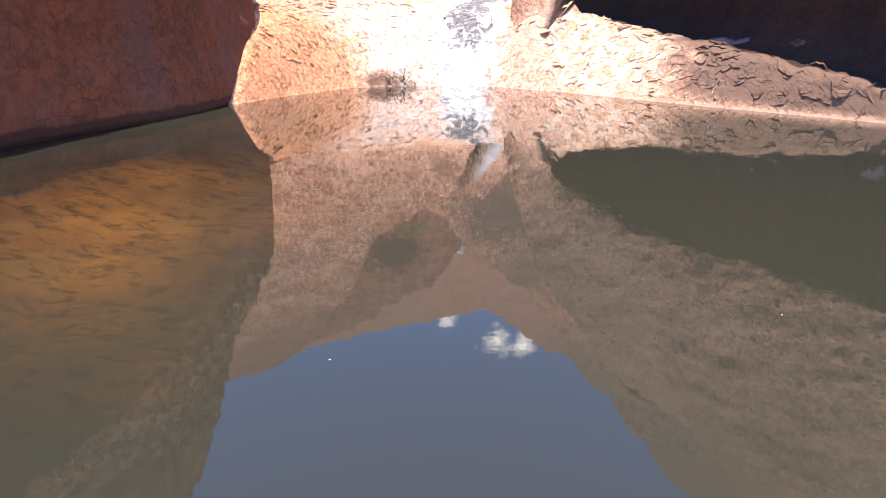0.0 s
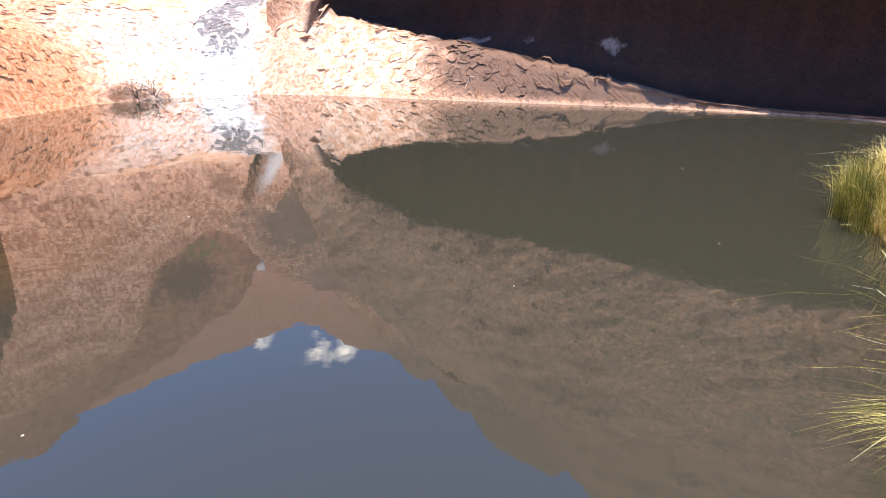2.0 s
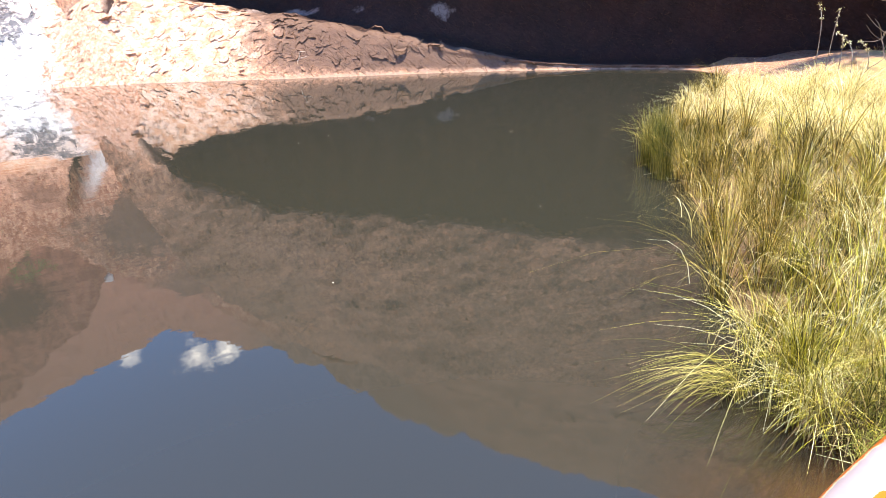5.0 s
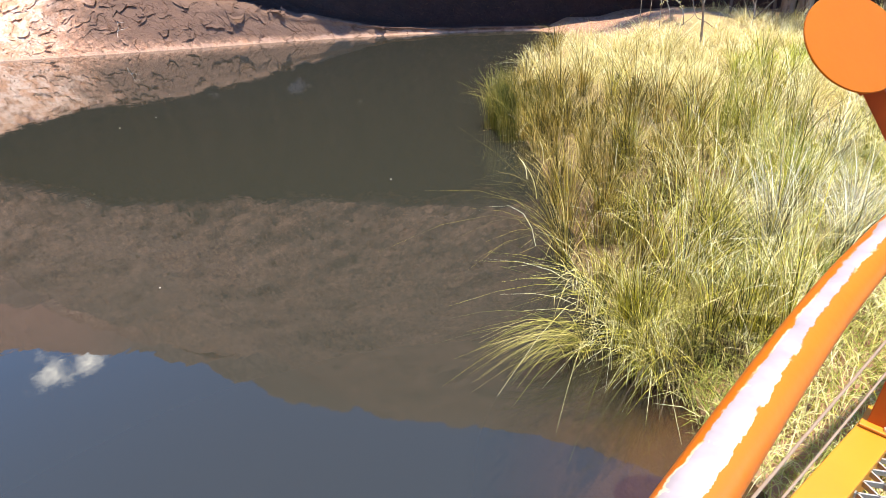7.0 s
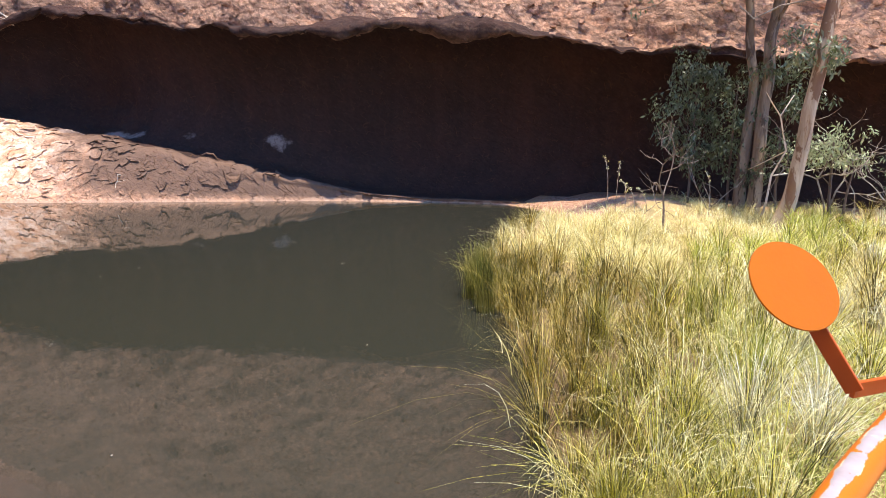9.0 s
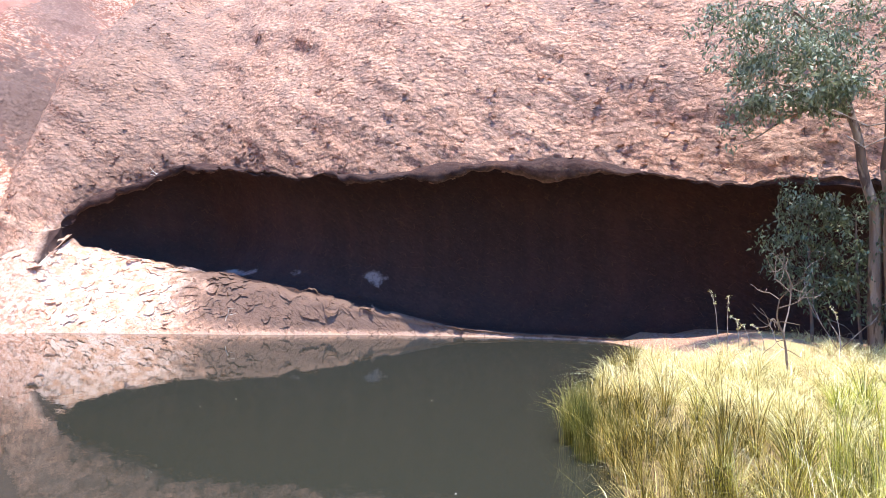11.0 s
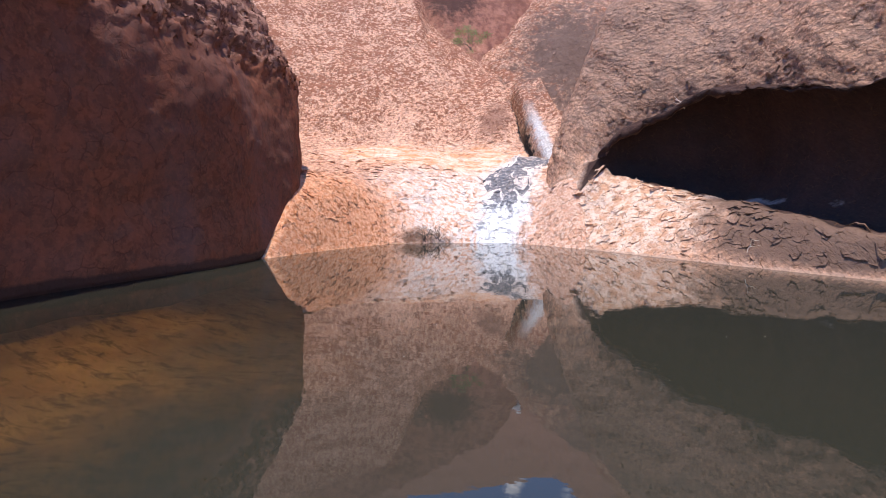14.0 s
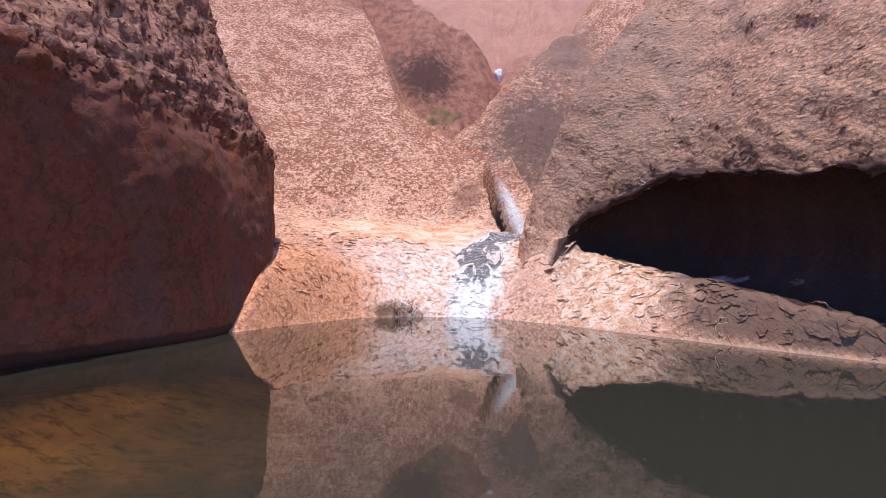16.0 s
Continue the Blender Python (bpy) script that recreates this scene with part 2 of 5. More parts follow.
def massif_extra(k, col, mid, fine):
    x, y, z = k.xyz()
    blot = k.ramp(k.noise(1.5, 7.0, 0.7), 0.3, 0.7, -0.5, 0.5)
    wash = k.ramp(k.math("ADD", k.near((3.5, 30.0, 10.0), (8.0, 9.0, 9.0)), k.math("MULTIPLY", blot, 0.7)), 1.0, 0.5, 0.0, 0.5)
    col = k.mix(wash, col, k.mix(fine, (0.27, 0.165, 0.12), (0.15, 0.105, 0.085)))
    # bleached apron beside the dry fall
    apron = attribute(k, "apron")
    # scalloped rims of skin, one below the other down the face
    drift = k.node("ShaderNodeTexNoise", Vector=k.pos, Scale=2.2, Detail=3.0).outputs["Color"]
    bent = k.t.nodes.new("ShaderNodeVectorMath")
    bent.operation = "MULTIPLY_ADD"
    k.put(bent.inputs[0], drift), k.put(bent.inputs[1], (0.6,) * 3), k.put(bent.inputs[2], k.scaled(0.8, 0.8, 1.5))
    scale = k.voronoi(4.2, vec=bent.outputs[0])
    k.raised = k.math("MULTIPLY", k.ramp(scale, 0.75, 0.1), k.ramp(z, 4.0, 6.0))
    col = k.mix(k.math("MULTIPLY", k.ramp(scale, 0.45, 0.75), k.ramp(z, 4.0, 6.0, 0.0, 0.3)), col, (0.14, 0.08, 0.058))
    grime = k.ramp(k.noise(1.0, 5.0, 0.65, k.scaled(1.0, 1.0, 0.35)), 0.48, 0.66, 0.0, 0.5)
    col = k.mix(k.math("MULTIPLY", grime, k.ramp(z, 4.0, 6.0)), col, (0.22, 0.15, 0.12))
    pale = k.ramp(k.math("ADD", k.near((2.6, 23.0, 1.2), (4.6, 4.6, 3.2)), k.math("MULTIPLY", blot, 0.4)), 1.0, 0.6, 0.0, 0.8)
    col = k.mix(pale, col, k.mix(k.ramp(k.noise(3.2, 6.0, 0.7), 0.42, 0.56), (0.60, 0.32, 0.19), (0.86, 0.64, 0.50)))
    # brown film on the apron further along, and a pale tide line
    film = k.math("MULTIPLY", apron, k.ramp(k.math("ADD", x, k.math("MULTIPLY", blot, 1.6)), 5.0, 6.4, 0.0, 0.9))
    col = k.mix(film, col, k.mix(fine, (0.20, 0.12, 0.085), (0.11, 0.07, 0.055)))
    tide = k.ramp(k.math("ADD", z, k.math("MULTIPLY", blot, 0.22)), 0.10, 0.04, 0.0, 0.75)
    col = k.mix(tide, col, (0.46, 0.29, 0.21))
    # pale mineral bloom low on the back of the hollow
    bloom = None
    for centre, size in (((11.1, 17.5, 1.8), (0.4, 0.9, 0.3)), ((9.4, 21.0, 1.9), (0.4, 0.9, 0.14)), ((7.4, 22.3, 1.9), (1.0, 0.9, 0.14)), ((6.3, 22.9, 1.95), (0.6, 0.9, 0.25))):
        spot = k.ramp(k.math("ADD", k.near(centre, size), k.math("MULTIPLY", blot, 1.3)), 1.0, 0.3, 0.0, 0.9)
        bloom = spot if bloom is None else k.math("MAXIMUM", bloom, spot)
    # shade of the hollow painted in over black varnish, with runs down the back
    shade_varnish = attribute(k, "shade_varnish")
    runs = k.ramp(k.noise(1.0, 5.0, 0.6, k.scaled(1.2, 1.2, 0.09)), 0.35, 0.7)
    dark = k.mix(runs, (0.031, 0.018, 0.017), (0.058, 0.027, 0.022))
    cover = k.ramp(k.math("ADD", shade_varnish, k.math("MULTIPLY", blot, 0.35)), 0.12, 0.95, 0.0, 0.96)
    return k.mix(k.math("MULTIPLY", bloom, shade_varnish), k.mix(cover, col, dark), (0.34, 0.25, 0.22))


def gorge_extra(k, col, mid, fine):
    x, y, z = k.xyz()
    blot = k.ramp(k.noise(1.7, 7.0, 0.7), 0.3, 0.7, -0.5, 0.5)
    swirl = k.ramp(k.noise(1.5, 7.0, 0.7, k.scaled(0.4, 0.7, 2.2), 0.9), 0.42, 0.57)
        # brown scabs of old skin on the pale rock, closing up with height
    scab = k.noise(5.2, 6.0, 0.72, k.scaled(1.0, 0.8, 1.0), 0.2)
    chips = k.node("ShaderNodeSeparateColor", Color=k.voronoi(5.5, out="Color")).outputs[0]
    zone = k.ramp(k.math("ADD", z, k.math("MULTIPLY", blot, 5.0)), 3.5, 10.0, -0.14, 0.0)
    zone = k.math("ADD", zone, k.ramp(k.noise(0.45, 5.0, 0.65), 0.35, 0.65, -0.09, 0.09))
    mosaic = k.math("ADD", k.math("MULTIPLY", scab, 0.72), k.math("MULTIPLY", chips, 0.28))
    patina = k.ramp(k.math("ADD", mosaic, zone), 0.46, 0.56, 0.0, 0.9)
    k.raised = patina
    col = k.mix(k.ramp(k.noise(7.0, 5.0, 0.7), 0.5, 0.6, 0.0, 0.55), col, (0.86, 0.53, 0.39))
    col = k.mix(patina, col, k.mix(fine, (0.38, 0.14, 0.075), (0.22, 0.083, 0.05)))
    orange = k.ramp(k.math("ADD", k.near((-5.5, 30.5, 4.2), (8.0, 5.5, 2.2)), k.math("MULTIPLY", blot, 0.5)), 1.0, 0.6, 0.0, 0.8)
    col = k.mix(orange, col, k.mix(swirl, (0.72, 0.30, 0.13), (0.92, 0.68, 0.51)))
    pale = k.ramp(k.math("ADD", k.near((-3.4, 25.0, 1.4), (5.2, 5.2, 3.8)), k.math("MULTIPLY", blot, 0.7)), 1.0, 0.45, 0.0, 0.95)
    col = k.mix(pale, col, k.mix(k.ramp(k.noise(4.0, 6.0, 0.72, None, 0.6), 0.42, 0.54), (0.74, 0.41, 0.27), (0.85, 0.70, 0.61)))
    side = k.ramp(k.math("ADD", k.near((1.8, 23.6, 1.0), (3.4, 3.6, 2.6)), k.math("MULTIPLY", blot, 0.4)), 1.0, 0.6, 0.0, 0.8)
    col = k.mix(side, col, k.mix(k.ramp(fine, 0.4, 0.62), (0.56, 0.27, 0.16), (0.80, 0.55, 0.42)))
    shelf = k.ramp(k.math("ADD", k.near((-7.4, 19.8, 0.9), (3.4, 5.0, 3.0)), k.math("MULTIPLY", blot, 0.6)), 1.0, 0.6, 0.0, 0.85)
    col = k.mix(shelf, col, k.mix(k.ramp(fine, 0.42, 0.58), (0.62, 0.225, 0.092), (0.80, 0.42, 0.245)))
    # the dry fall: a white run, marbled with a blue-black biofilm
    bow = k.math("MAXIMUM", k.math("SUBTRACT", y, 27.6), 0.0)
    centre = k.math("ADD", -1.72, k.math("MULTIPLY", k.math("MULTIPLY", bow, bow), 0.045))
    finger = k.ramp(k.noise(1.6, 6.0, 0.7, k.scaled(1.6, 0.5, 0.5), 0.8), 0.3, 0.7, -0.55, 0.55)
    off = k.math("ADD", k.math("ABSOLUTE", k.math("SUBTRACT", x, centre)), k.math("MULTIPLY", blot, 0.35))
    wide = k.ramp(y, 24.6, 27.5, 0.0, -0.45)
    here = k.ramp(k.math("ADD", y, k.math("MULTIPLY", blot, 2.0)), 33.6, 32.0)
    run = k.math("MULTIPLY", k.ramp(k.math("ADD", k.math("ADD", off, wide), finger), 1.25, 0.55), here)
    col = k.mix(run, col, k.mix(k.ramp(y, 25.2, 26.6), (0.84, 0.83, 0.82), (0.80, 0.66, 0.58)))
    marble = k.noise(0.8, 7.0, 0.64, k.scaled(1.7, 0.6, 1.0), 1.5)
    film = k.math("MULTIPLY", k.ramp(k.math("ADD", marble, k.ramp(k.math("ADD", off, wide), 0.2, 1.4, 0.03, -0.30)), 0.43, 0.475), k.math("MULTIPLY", here, k.ramp(k.math("ADD", y, k.math("MULTIPLY", finger, 1.2)), 24.7, 25.5)))
    col = k.mix(k.math("MULTIPLY", film, k.ramp(k.noise(5.0, 4.0, 0.7), 0.34, 0.5, 0.35, 0.95)), col, k.mix(fine, (0.07, 0.072, 0.085), (0.19, 0.19, 0.205)))
    seam = k.math("MULTIPLY", k.ramp(k.noise(2.2, 4.0, 0.6, k.scaled(0.8, 1.0, 4.0), 0.6), 0.56, 0.6), k.math("MULTIPLY", run, k.ramp(y, 25.6, 25.0)))
    col = k.mix(k.math("MULTIPLY", seam, 0.6), col, (0.10, 0.10, 0.11))
    beyond = k.ramp(k.math("SUBTRACT", k.math("ADD", x, 34.0), k.math("MULTIPLY", y, 0.5)), 0.0, -2.0)
    far = k.math("MULTIPLY", k.math("MULTIPLY", k.ramp(k.math("ADD", y, k.math("MULTIPLY", blot, 4)), 56, 61), beyond), k.ramp(y, 88, 80))
    col = k.mix(far, col, k.mix(k.ramp(mid, 0.42, 0.58), (0.44, 0.20, 0.135), (0.28, 0.12, 0.085)))
    col = k.mix(k.ramp(k.math("ADD", y, k.math("MULTIPLY", blot, 3)), 78, 84, 0.0, 0.85), col, k.mix(mid, (0.56, 0.29, 0.21), (0.42, 0.20, 0.14)))
    east_ = k.math("MULTIPLY", k.ramp(k.math("ADD", x, k.math("MULTIPLY", blot, 6)), 8.0, 18.0), k.ramp(y, 70, 78))
    col = k.mix(k.math("MULTIPLY", east_, 0.9), col, k.mix(k.ramp(k.noise(0.8, 7.0, 0.7, k.scaled(1.0, 1.0, 0.5)), 0.4, 0.6), (0.42, 0.27, 0.20), (0.20, 0.13, 0.10)))
    # wet dark hollow at the water, grey wash in the side valley, shade of the far hollow painted in
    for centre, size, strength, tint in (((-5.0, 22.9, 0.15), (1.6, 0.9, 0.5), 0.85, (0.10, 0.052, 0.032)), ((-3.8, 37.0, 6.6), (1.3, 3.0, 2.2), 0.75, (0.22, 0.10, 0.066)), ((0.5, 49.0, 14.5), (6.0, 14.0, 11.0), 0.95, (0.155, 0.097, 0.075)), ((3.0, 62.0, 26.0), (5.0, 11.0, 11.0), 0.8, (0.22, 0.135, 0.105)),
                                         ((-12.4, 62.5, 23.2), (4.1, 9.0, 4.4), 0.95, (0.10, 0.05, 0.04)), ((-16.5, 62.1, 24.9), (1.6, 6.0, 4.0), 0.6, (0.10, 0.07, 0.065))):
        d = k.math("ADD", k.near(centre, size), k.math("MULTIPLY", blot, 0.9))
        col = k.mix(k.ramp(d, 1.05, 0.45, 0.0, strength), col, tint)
    chute = k.math("ABSOLUTE", k.math("SUBTRACT", x, k.math("SUBTRACT", 12.18, k.math("MULTIPLY", y, 0.36))))
    upper = k.math("MULTIPLY", k.ramp(y, 32.0, 33.0), k.ramp(y, 39.8, 37.4))
    col = k.mix(k.math("MULTIPLY", k.ramp(k.math("ADD", chute, k.math("MULTIPLY", blot, 0.4)), 0.45, 0.2), k.math("MULTIPLY", upper, k.ramp(y, 40.5, 36.5, 0.35, 1.0))), col, k.mix(k.ramp(fine, 0.4, 0.6), (0.50, 0.44, 0.41), (0.74, 0.71, 0.69)))
    # the slit's overhang shade, painted near-black into the crack
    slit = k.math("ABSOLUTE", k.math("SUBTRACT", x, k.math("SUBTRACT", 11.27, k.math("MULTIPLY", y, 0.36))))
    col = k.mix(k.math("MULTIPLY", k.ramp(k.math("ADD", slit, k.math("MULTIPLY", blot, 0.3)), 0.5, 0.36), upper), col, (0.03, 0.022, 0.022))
    return col


def wall_extra(k, col, mid, fine):
    x, y, z = k.xyz()
    blot = k.ramp(k.noise(1.5, 6.0, 0.7), 0.3, 0.7, -0.5, 0.5)
    col = k.mix(k.ramp(k.noise(0.5, 4.0, 0.6, k.scaled(1, 1, 0.3)), 0.45, 0.7, 0.0, 0.5), col, (0.16, 0.09, 0.08))
    # shadow line of the undercut, painted as a dark band above the water
    waterline_shade = k.ramp(k.math("ADD", z, k.math("MULTIPLY", blot, 0.12)), 0.30, 0.22, 0.0, 0.85)
    # grey-pink weathered skin with dark scabs above the overhang, painted paler for its sunlit side
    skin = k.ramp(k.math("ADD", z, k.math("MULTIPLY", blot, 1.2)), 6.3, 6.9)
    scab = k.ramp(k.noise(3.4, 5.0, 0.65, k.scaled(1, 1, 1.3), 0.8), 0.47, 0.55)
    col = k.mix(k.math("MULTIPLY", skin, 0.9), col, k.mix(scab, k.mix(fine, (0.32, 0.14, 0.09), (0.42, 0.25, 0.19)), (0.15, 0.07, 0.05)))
    return k.mix(waterline_shade, col, (0.05, 0.028, 0.022))


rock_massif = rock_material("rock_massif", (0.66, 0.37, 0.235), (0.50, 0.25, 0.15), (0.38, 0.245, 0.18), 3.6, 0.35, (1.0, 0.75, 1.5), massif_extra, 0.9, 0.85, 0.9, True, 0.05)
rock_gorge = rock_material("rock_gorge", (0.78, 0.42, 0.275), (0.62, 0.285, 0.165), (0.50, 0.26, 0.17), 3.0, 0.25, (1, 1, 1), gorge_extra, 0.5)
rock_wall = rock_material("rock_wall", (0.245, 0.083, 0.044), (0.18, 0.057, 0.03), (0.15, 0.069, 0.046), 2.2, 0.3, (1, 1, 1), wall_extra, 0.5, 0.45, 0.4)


def water_material():
    k = Mat("water")
    ripple = k.bump(k.noise(1.6, 3.0, 0.5, k.scaled(1.0, 1.7, 1.0)), 0.05, 0.02)
    breeze = k.ramp(k.math("ADD", k.near((6.5, 9.5, 0), (6.5, 7.0, 9.0)), k.ramp(k.noise(0.6, 3.0), 0.3, 0.7, -0.3, 0.3)), 1.1, 0.5, 0.25, 1.0)
    fleck = k.math("MULTIPLY", k.noise(5.5, 3.0, 0.6, k.scaled(1.5, 0.8, 1.0), 0.5), breeze)
    ripple = k.bump(fleck, 0.09, 0.006, ripple)
    murk = k.node("ShaderNodeBsdfDiffuse")
    k.put(murk.inputs["Color"], (0.0285, 0.028, 0.0195, 1))
    clear = k.node("ShaderNodeBsdfTransparent")
    k.put(clear.inputs["Color"], (0.88, 0.74, 0.50, 1))
    shallow = k.ramp(k.math("ADD", k.near((-5.6, 7.5, 0), (4.0, 5.8, 9.0)), k.ramp(k.noise(0.5, 4.0), 0.3, 0.7, -0.25, 0.25)), 1.15, 0.1, 1.0, 0.36)
    shore = k.ramp(k.near((3.5, 0.6, 0), (1.2, 1.3, 9.0)), 1.0, 0.4, 1.0, 0.6)
    body = k.node("ShaderNodeMixShader", Fac=k.math("MINIMUM", shallow, shore))
    k.t.links.new(clear.outputs[0], body.inputs[1]), k.t.links.new(murk.outputs[0], body.inputs[2])
    gloss = k.node("ShaderNodeBsdfGlossy", Normal=ripple, Roughness=0.02)
    k.put(gloss.inputs["Color"], (1, 1, 1, 1))
    fres = k.node("ShaderNodeFresnel", IOR=1.55, Normal=ripple)
    top = k.node("ShaderNodeMixShader", Fac=fres.outputs[0])
    k.t.links.new(body.outputs[0], top.inputs[1]), k.t.links.new(gloss.outputs[0], top.inputs[2])
    k.t.links.new(top.outputs[0], k.out.inputs["Surface"])
    return k.m


def ground_material():
    k = Mat("sandy_ground")
    col = k.mix(k.ramp(k.noise(0.8, 5.0, 0.6), 0.35, 0.65), (0.46, 0.27, 0.17), (0.34, 0.19, 0.115))
    col = k.mix(k.ramp(k.noise(14.0, 5.0, 0.7), 0.45, 0.7, 0.0, 0.6), col, (0.50, 0.34, 0.20))
    x, y, z = k.xyz()
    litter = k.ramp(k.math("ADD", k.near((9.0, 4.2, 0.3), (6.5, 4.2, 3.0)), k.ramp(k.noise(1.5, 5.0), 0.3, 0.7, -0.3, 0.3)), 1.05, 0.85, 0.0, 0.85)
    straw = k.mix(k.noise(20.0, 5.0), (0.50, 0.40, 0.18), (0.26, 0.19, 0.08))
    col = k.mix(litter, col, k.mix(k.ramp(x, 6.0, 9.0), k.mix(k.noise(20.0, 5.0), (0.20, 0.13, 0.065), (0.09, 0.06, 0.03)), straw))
    beach = k.ramp(k.math("ADD", k.near((13.0, 8.6, 0.1), (5.5, 2.6, 1.0)), k.ramp(k.noise(2.5, 6.0, 0.7), 0.3, 0.7, -0.4, 0.4)), 1.0, 0.7, 0.0, 0.8)
    col = k.mix(beach, col, k.mix(k.ramp(k.noise(9.0, 6.0, 0.75), 0.44, 0.58), (0.24, 0.12, 0.08), (0.52, 0.32, 0.24)))
    # pool bed: golden silt in low mounds with dark algae in the dips
    under = k.ramp(z, -0.05, -0.25)
    silt = k.mix(k.ramp(k.noise(1.2, 5.0, 0.6), 0.35, 0.65), (0.56, 0.35, 0.15), (0.40, 0.215, 0.085))
    col = k.mix(k.math("MULTIPLY", under, 0.85), col, silt)
    algae = k.math("MULTIPLY", k.ramp(k.noise(2.6, 6.0, 0.7, k.scaled(0.8, 1.5, 1.0), 0.5), 0.5, 0.64, 0.0, 0.8), under)
    col = k.mix(algae, col, (0.07, 0.052, 0.016))
    n = k.bump(k.noise(11.0, 6.0, 0.7), 0.8, 0.03)
    return k.surface(col, 0.95, n, spec=0.1)


water_mat, ground_mat = water_material(), ground_material()

# ---- the pool's shore, from the rock wall round to the grassy bank ----
SHORE = np.array([(-10.6, 4), (-10.3, 8.6), (-10.0, 12.5), (-8.9, 15.4), (-8.0, 16.3), (-7.2, 18.9), (-5.8, 22.0), (-2.5, 23.7), (-0.2, 23.5), (1.9, 22.2), (4.3, 20.4),
                  (7.2, 18.2), (10.1, 16.1), (12.7, 13.8), (14.9, 11.3), (14.6, 9.3), (10.5, 7.6), (7.6, 5.5), (6.2, 3.9), (4.5, 2.2), (3.9, 1.2), (3.3, 0.3),
                  (2.6, -1.4), (0, -3.0), (-5, -4.0), (-10.5, -2)])


def shore_distance(x, y):
    """Metres from the shore; inside the pool: minus."""
    p = np.stack([x, y], -1)
    best, inside = np.full(len(x), 1e9), np.zeros(len(x), bool)
    for a, b in zip(SHORE, np.roll(SHORE, -1, 0)):
        ab, ap = b - a, p - a
        t = np.clip((ap @ ab) / (ab @ ab), 0, 1)
        best = np.minimum(best, np.linalg.norm(ap - t[:, None] * ab, axis=1))
        cross = (a[1] > y) != (b[1] > y)
        dy = b[1] - a[1] if b[1] != a[1] else 1e-9
        inside ^= cross & (x < (b[0] - a[0]) * (y - a[1]) / dy + a[0])
    return np.where(inside, -best, best)


def spread(lo, hi, n, centre, power):
    """n values from lo to hi, dense round centre."""
    u = np.linspace(-1, 1, n)
    w = np.sign(u) * np.abs(u) ** power
    return np.where(w < 0, centre + w * (centre - lo), centre + w * (hi - centre))


def build_ground():
    gx, gy = spread(-1800, 1800, 281, 4, 3.6), spread(-1800, 1800, 281, 8, 3.6)
    X, Y = np.meshgrid(gx, gy)
    x, y = X.ravel(), Y.ravel()
    d = shore_distance(x, y)
    deep = -0.16 - 0.30 * np.clip(-d, 0, 6) ** 0.9
    high = 0.06 + 0.34 * (1 - np.exp(-np.maximum(d, 0) / 2.2))
    z = np.where(d < 0, np.maximum(deep, -1.3) * np.clip(-d / 0.4, 0, 1), high * np.clip(d / 0.5, 0, 1))
    z += 0.05 * fbm(np.stack([x * 0.9, y * 0.9, 0 * x], -1), 4, 5) * np.clip(np.abs(d) / 0.6, 0, 1)
    z += 0.42 * np.exp(-(((x - 14.6) * 0.75 + (y - 6.6) * 0.66) / 2.4) ** 2 - (((x - 14.6) * 0.66 - (y - 6.6) * 0.75) / 1.3) ** 2)
    under = (x - 12.7) * 0.67 + (y - 13.8) * 0.74
    z = np.where((under > 0.25) & (d > 0) & (x < 60) & (y < 90) & (x > -2), -0.4, z)
    g = grid_mesh("ground", np.stack([x, y, z], -1), len(gy), len(gx), ground_mat)
    return tagged(g, "red sandy ground and shallow pool bed with dark algae", "ground", kind="structure")


build_ground()


def build_water():
    gx, gy = np.linspace(-13, 17, 31), np.linspace(-6, 27, 34)
    X, Y = np.meshgrid(gx, gy)
    w = grid_mesh("water", np.stack([X.ravel(), Y.ravel(), 0 * X.ravel()], -1), len(gy), len(gx), water_mat)
    return tagged(w, "still murky waterhole mirroring cliffs and blue sky", "water", kind="structure")


build_water()


# ---- the rock ----
def loft(stations, profile, along, around, rough, seed, keep=0.0, grit=0.16):
    """Sweep a profile along the stations (x, y, inward degrees, then the profile's own numbers)."""
    u = np.linspace(0, len(stations) - 1, along)
    s = spline(stations, u)
    rows = []
    for r in s:
        p = spline(profile(r[3:]), around)
        a = radians(r[2])
        rows.append(np.stack([r[0] + p[:, 0] * math.cos(a), r[1] + p[:, 0] * math.sin(a), p[:, 1]], -1))
    v = np.array(rows).reshape(-1, 3)
    n = sheet_normals(v, along, len(around))
    amp = rough * (0.55 * fbm(v * 0.16, 3, seed) + 0.28 * fbm(v * 0.6, 3, seed + 7) + grit * fbm(v * np.array([1.8, 1.8, 2.6]), 4, seed + 11, 0.6))
    amp *= np.clip(v[:, 2] / 1.2 + keep, 0.12, 1) + np.clip((v[:, 2] - 7) / 22, 0, 0.9)
    return v + n * amp[:, None]


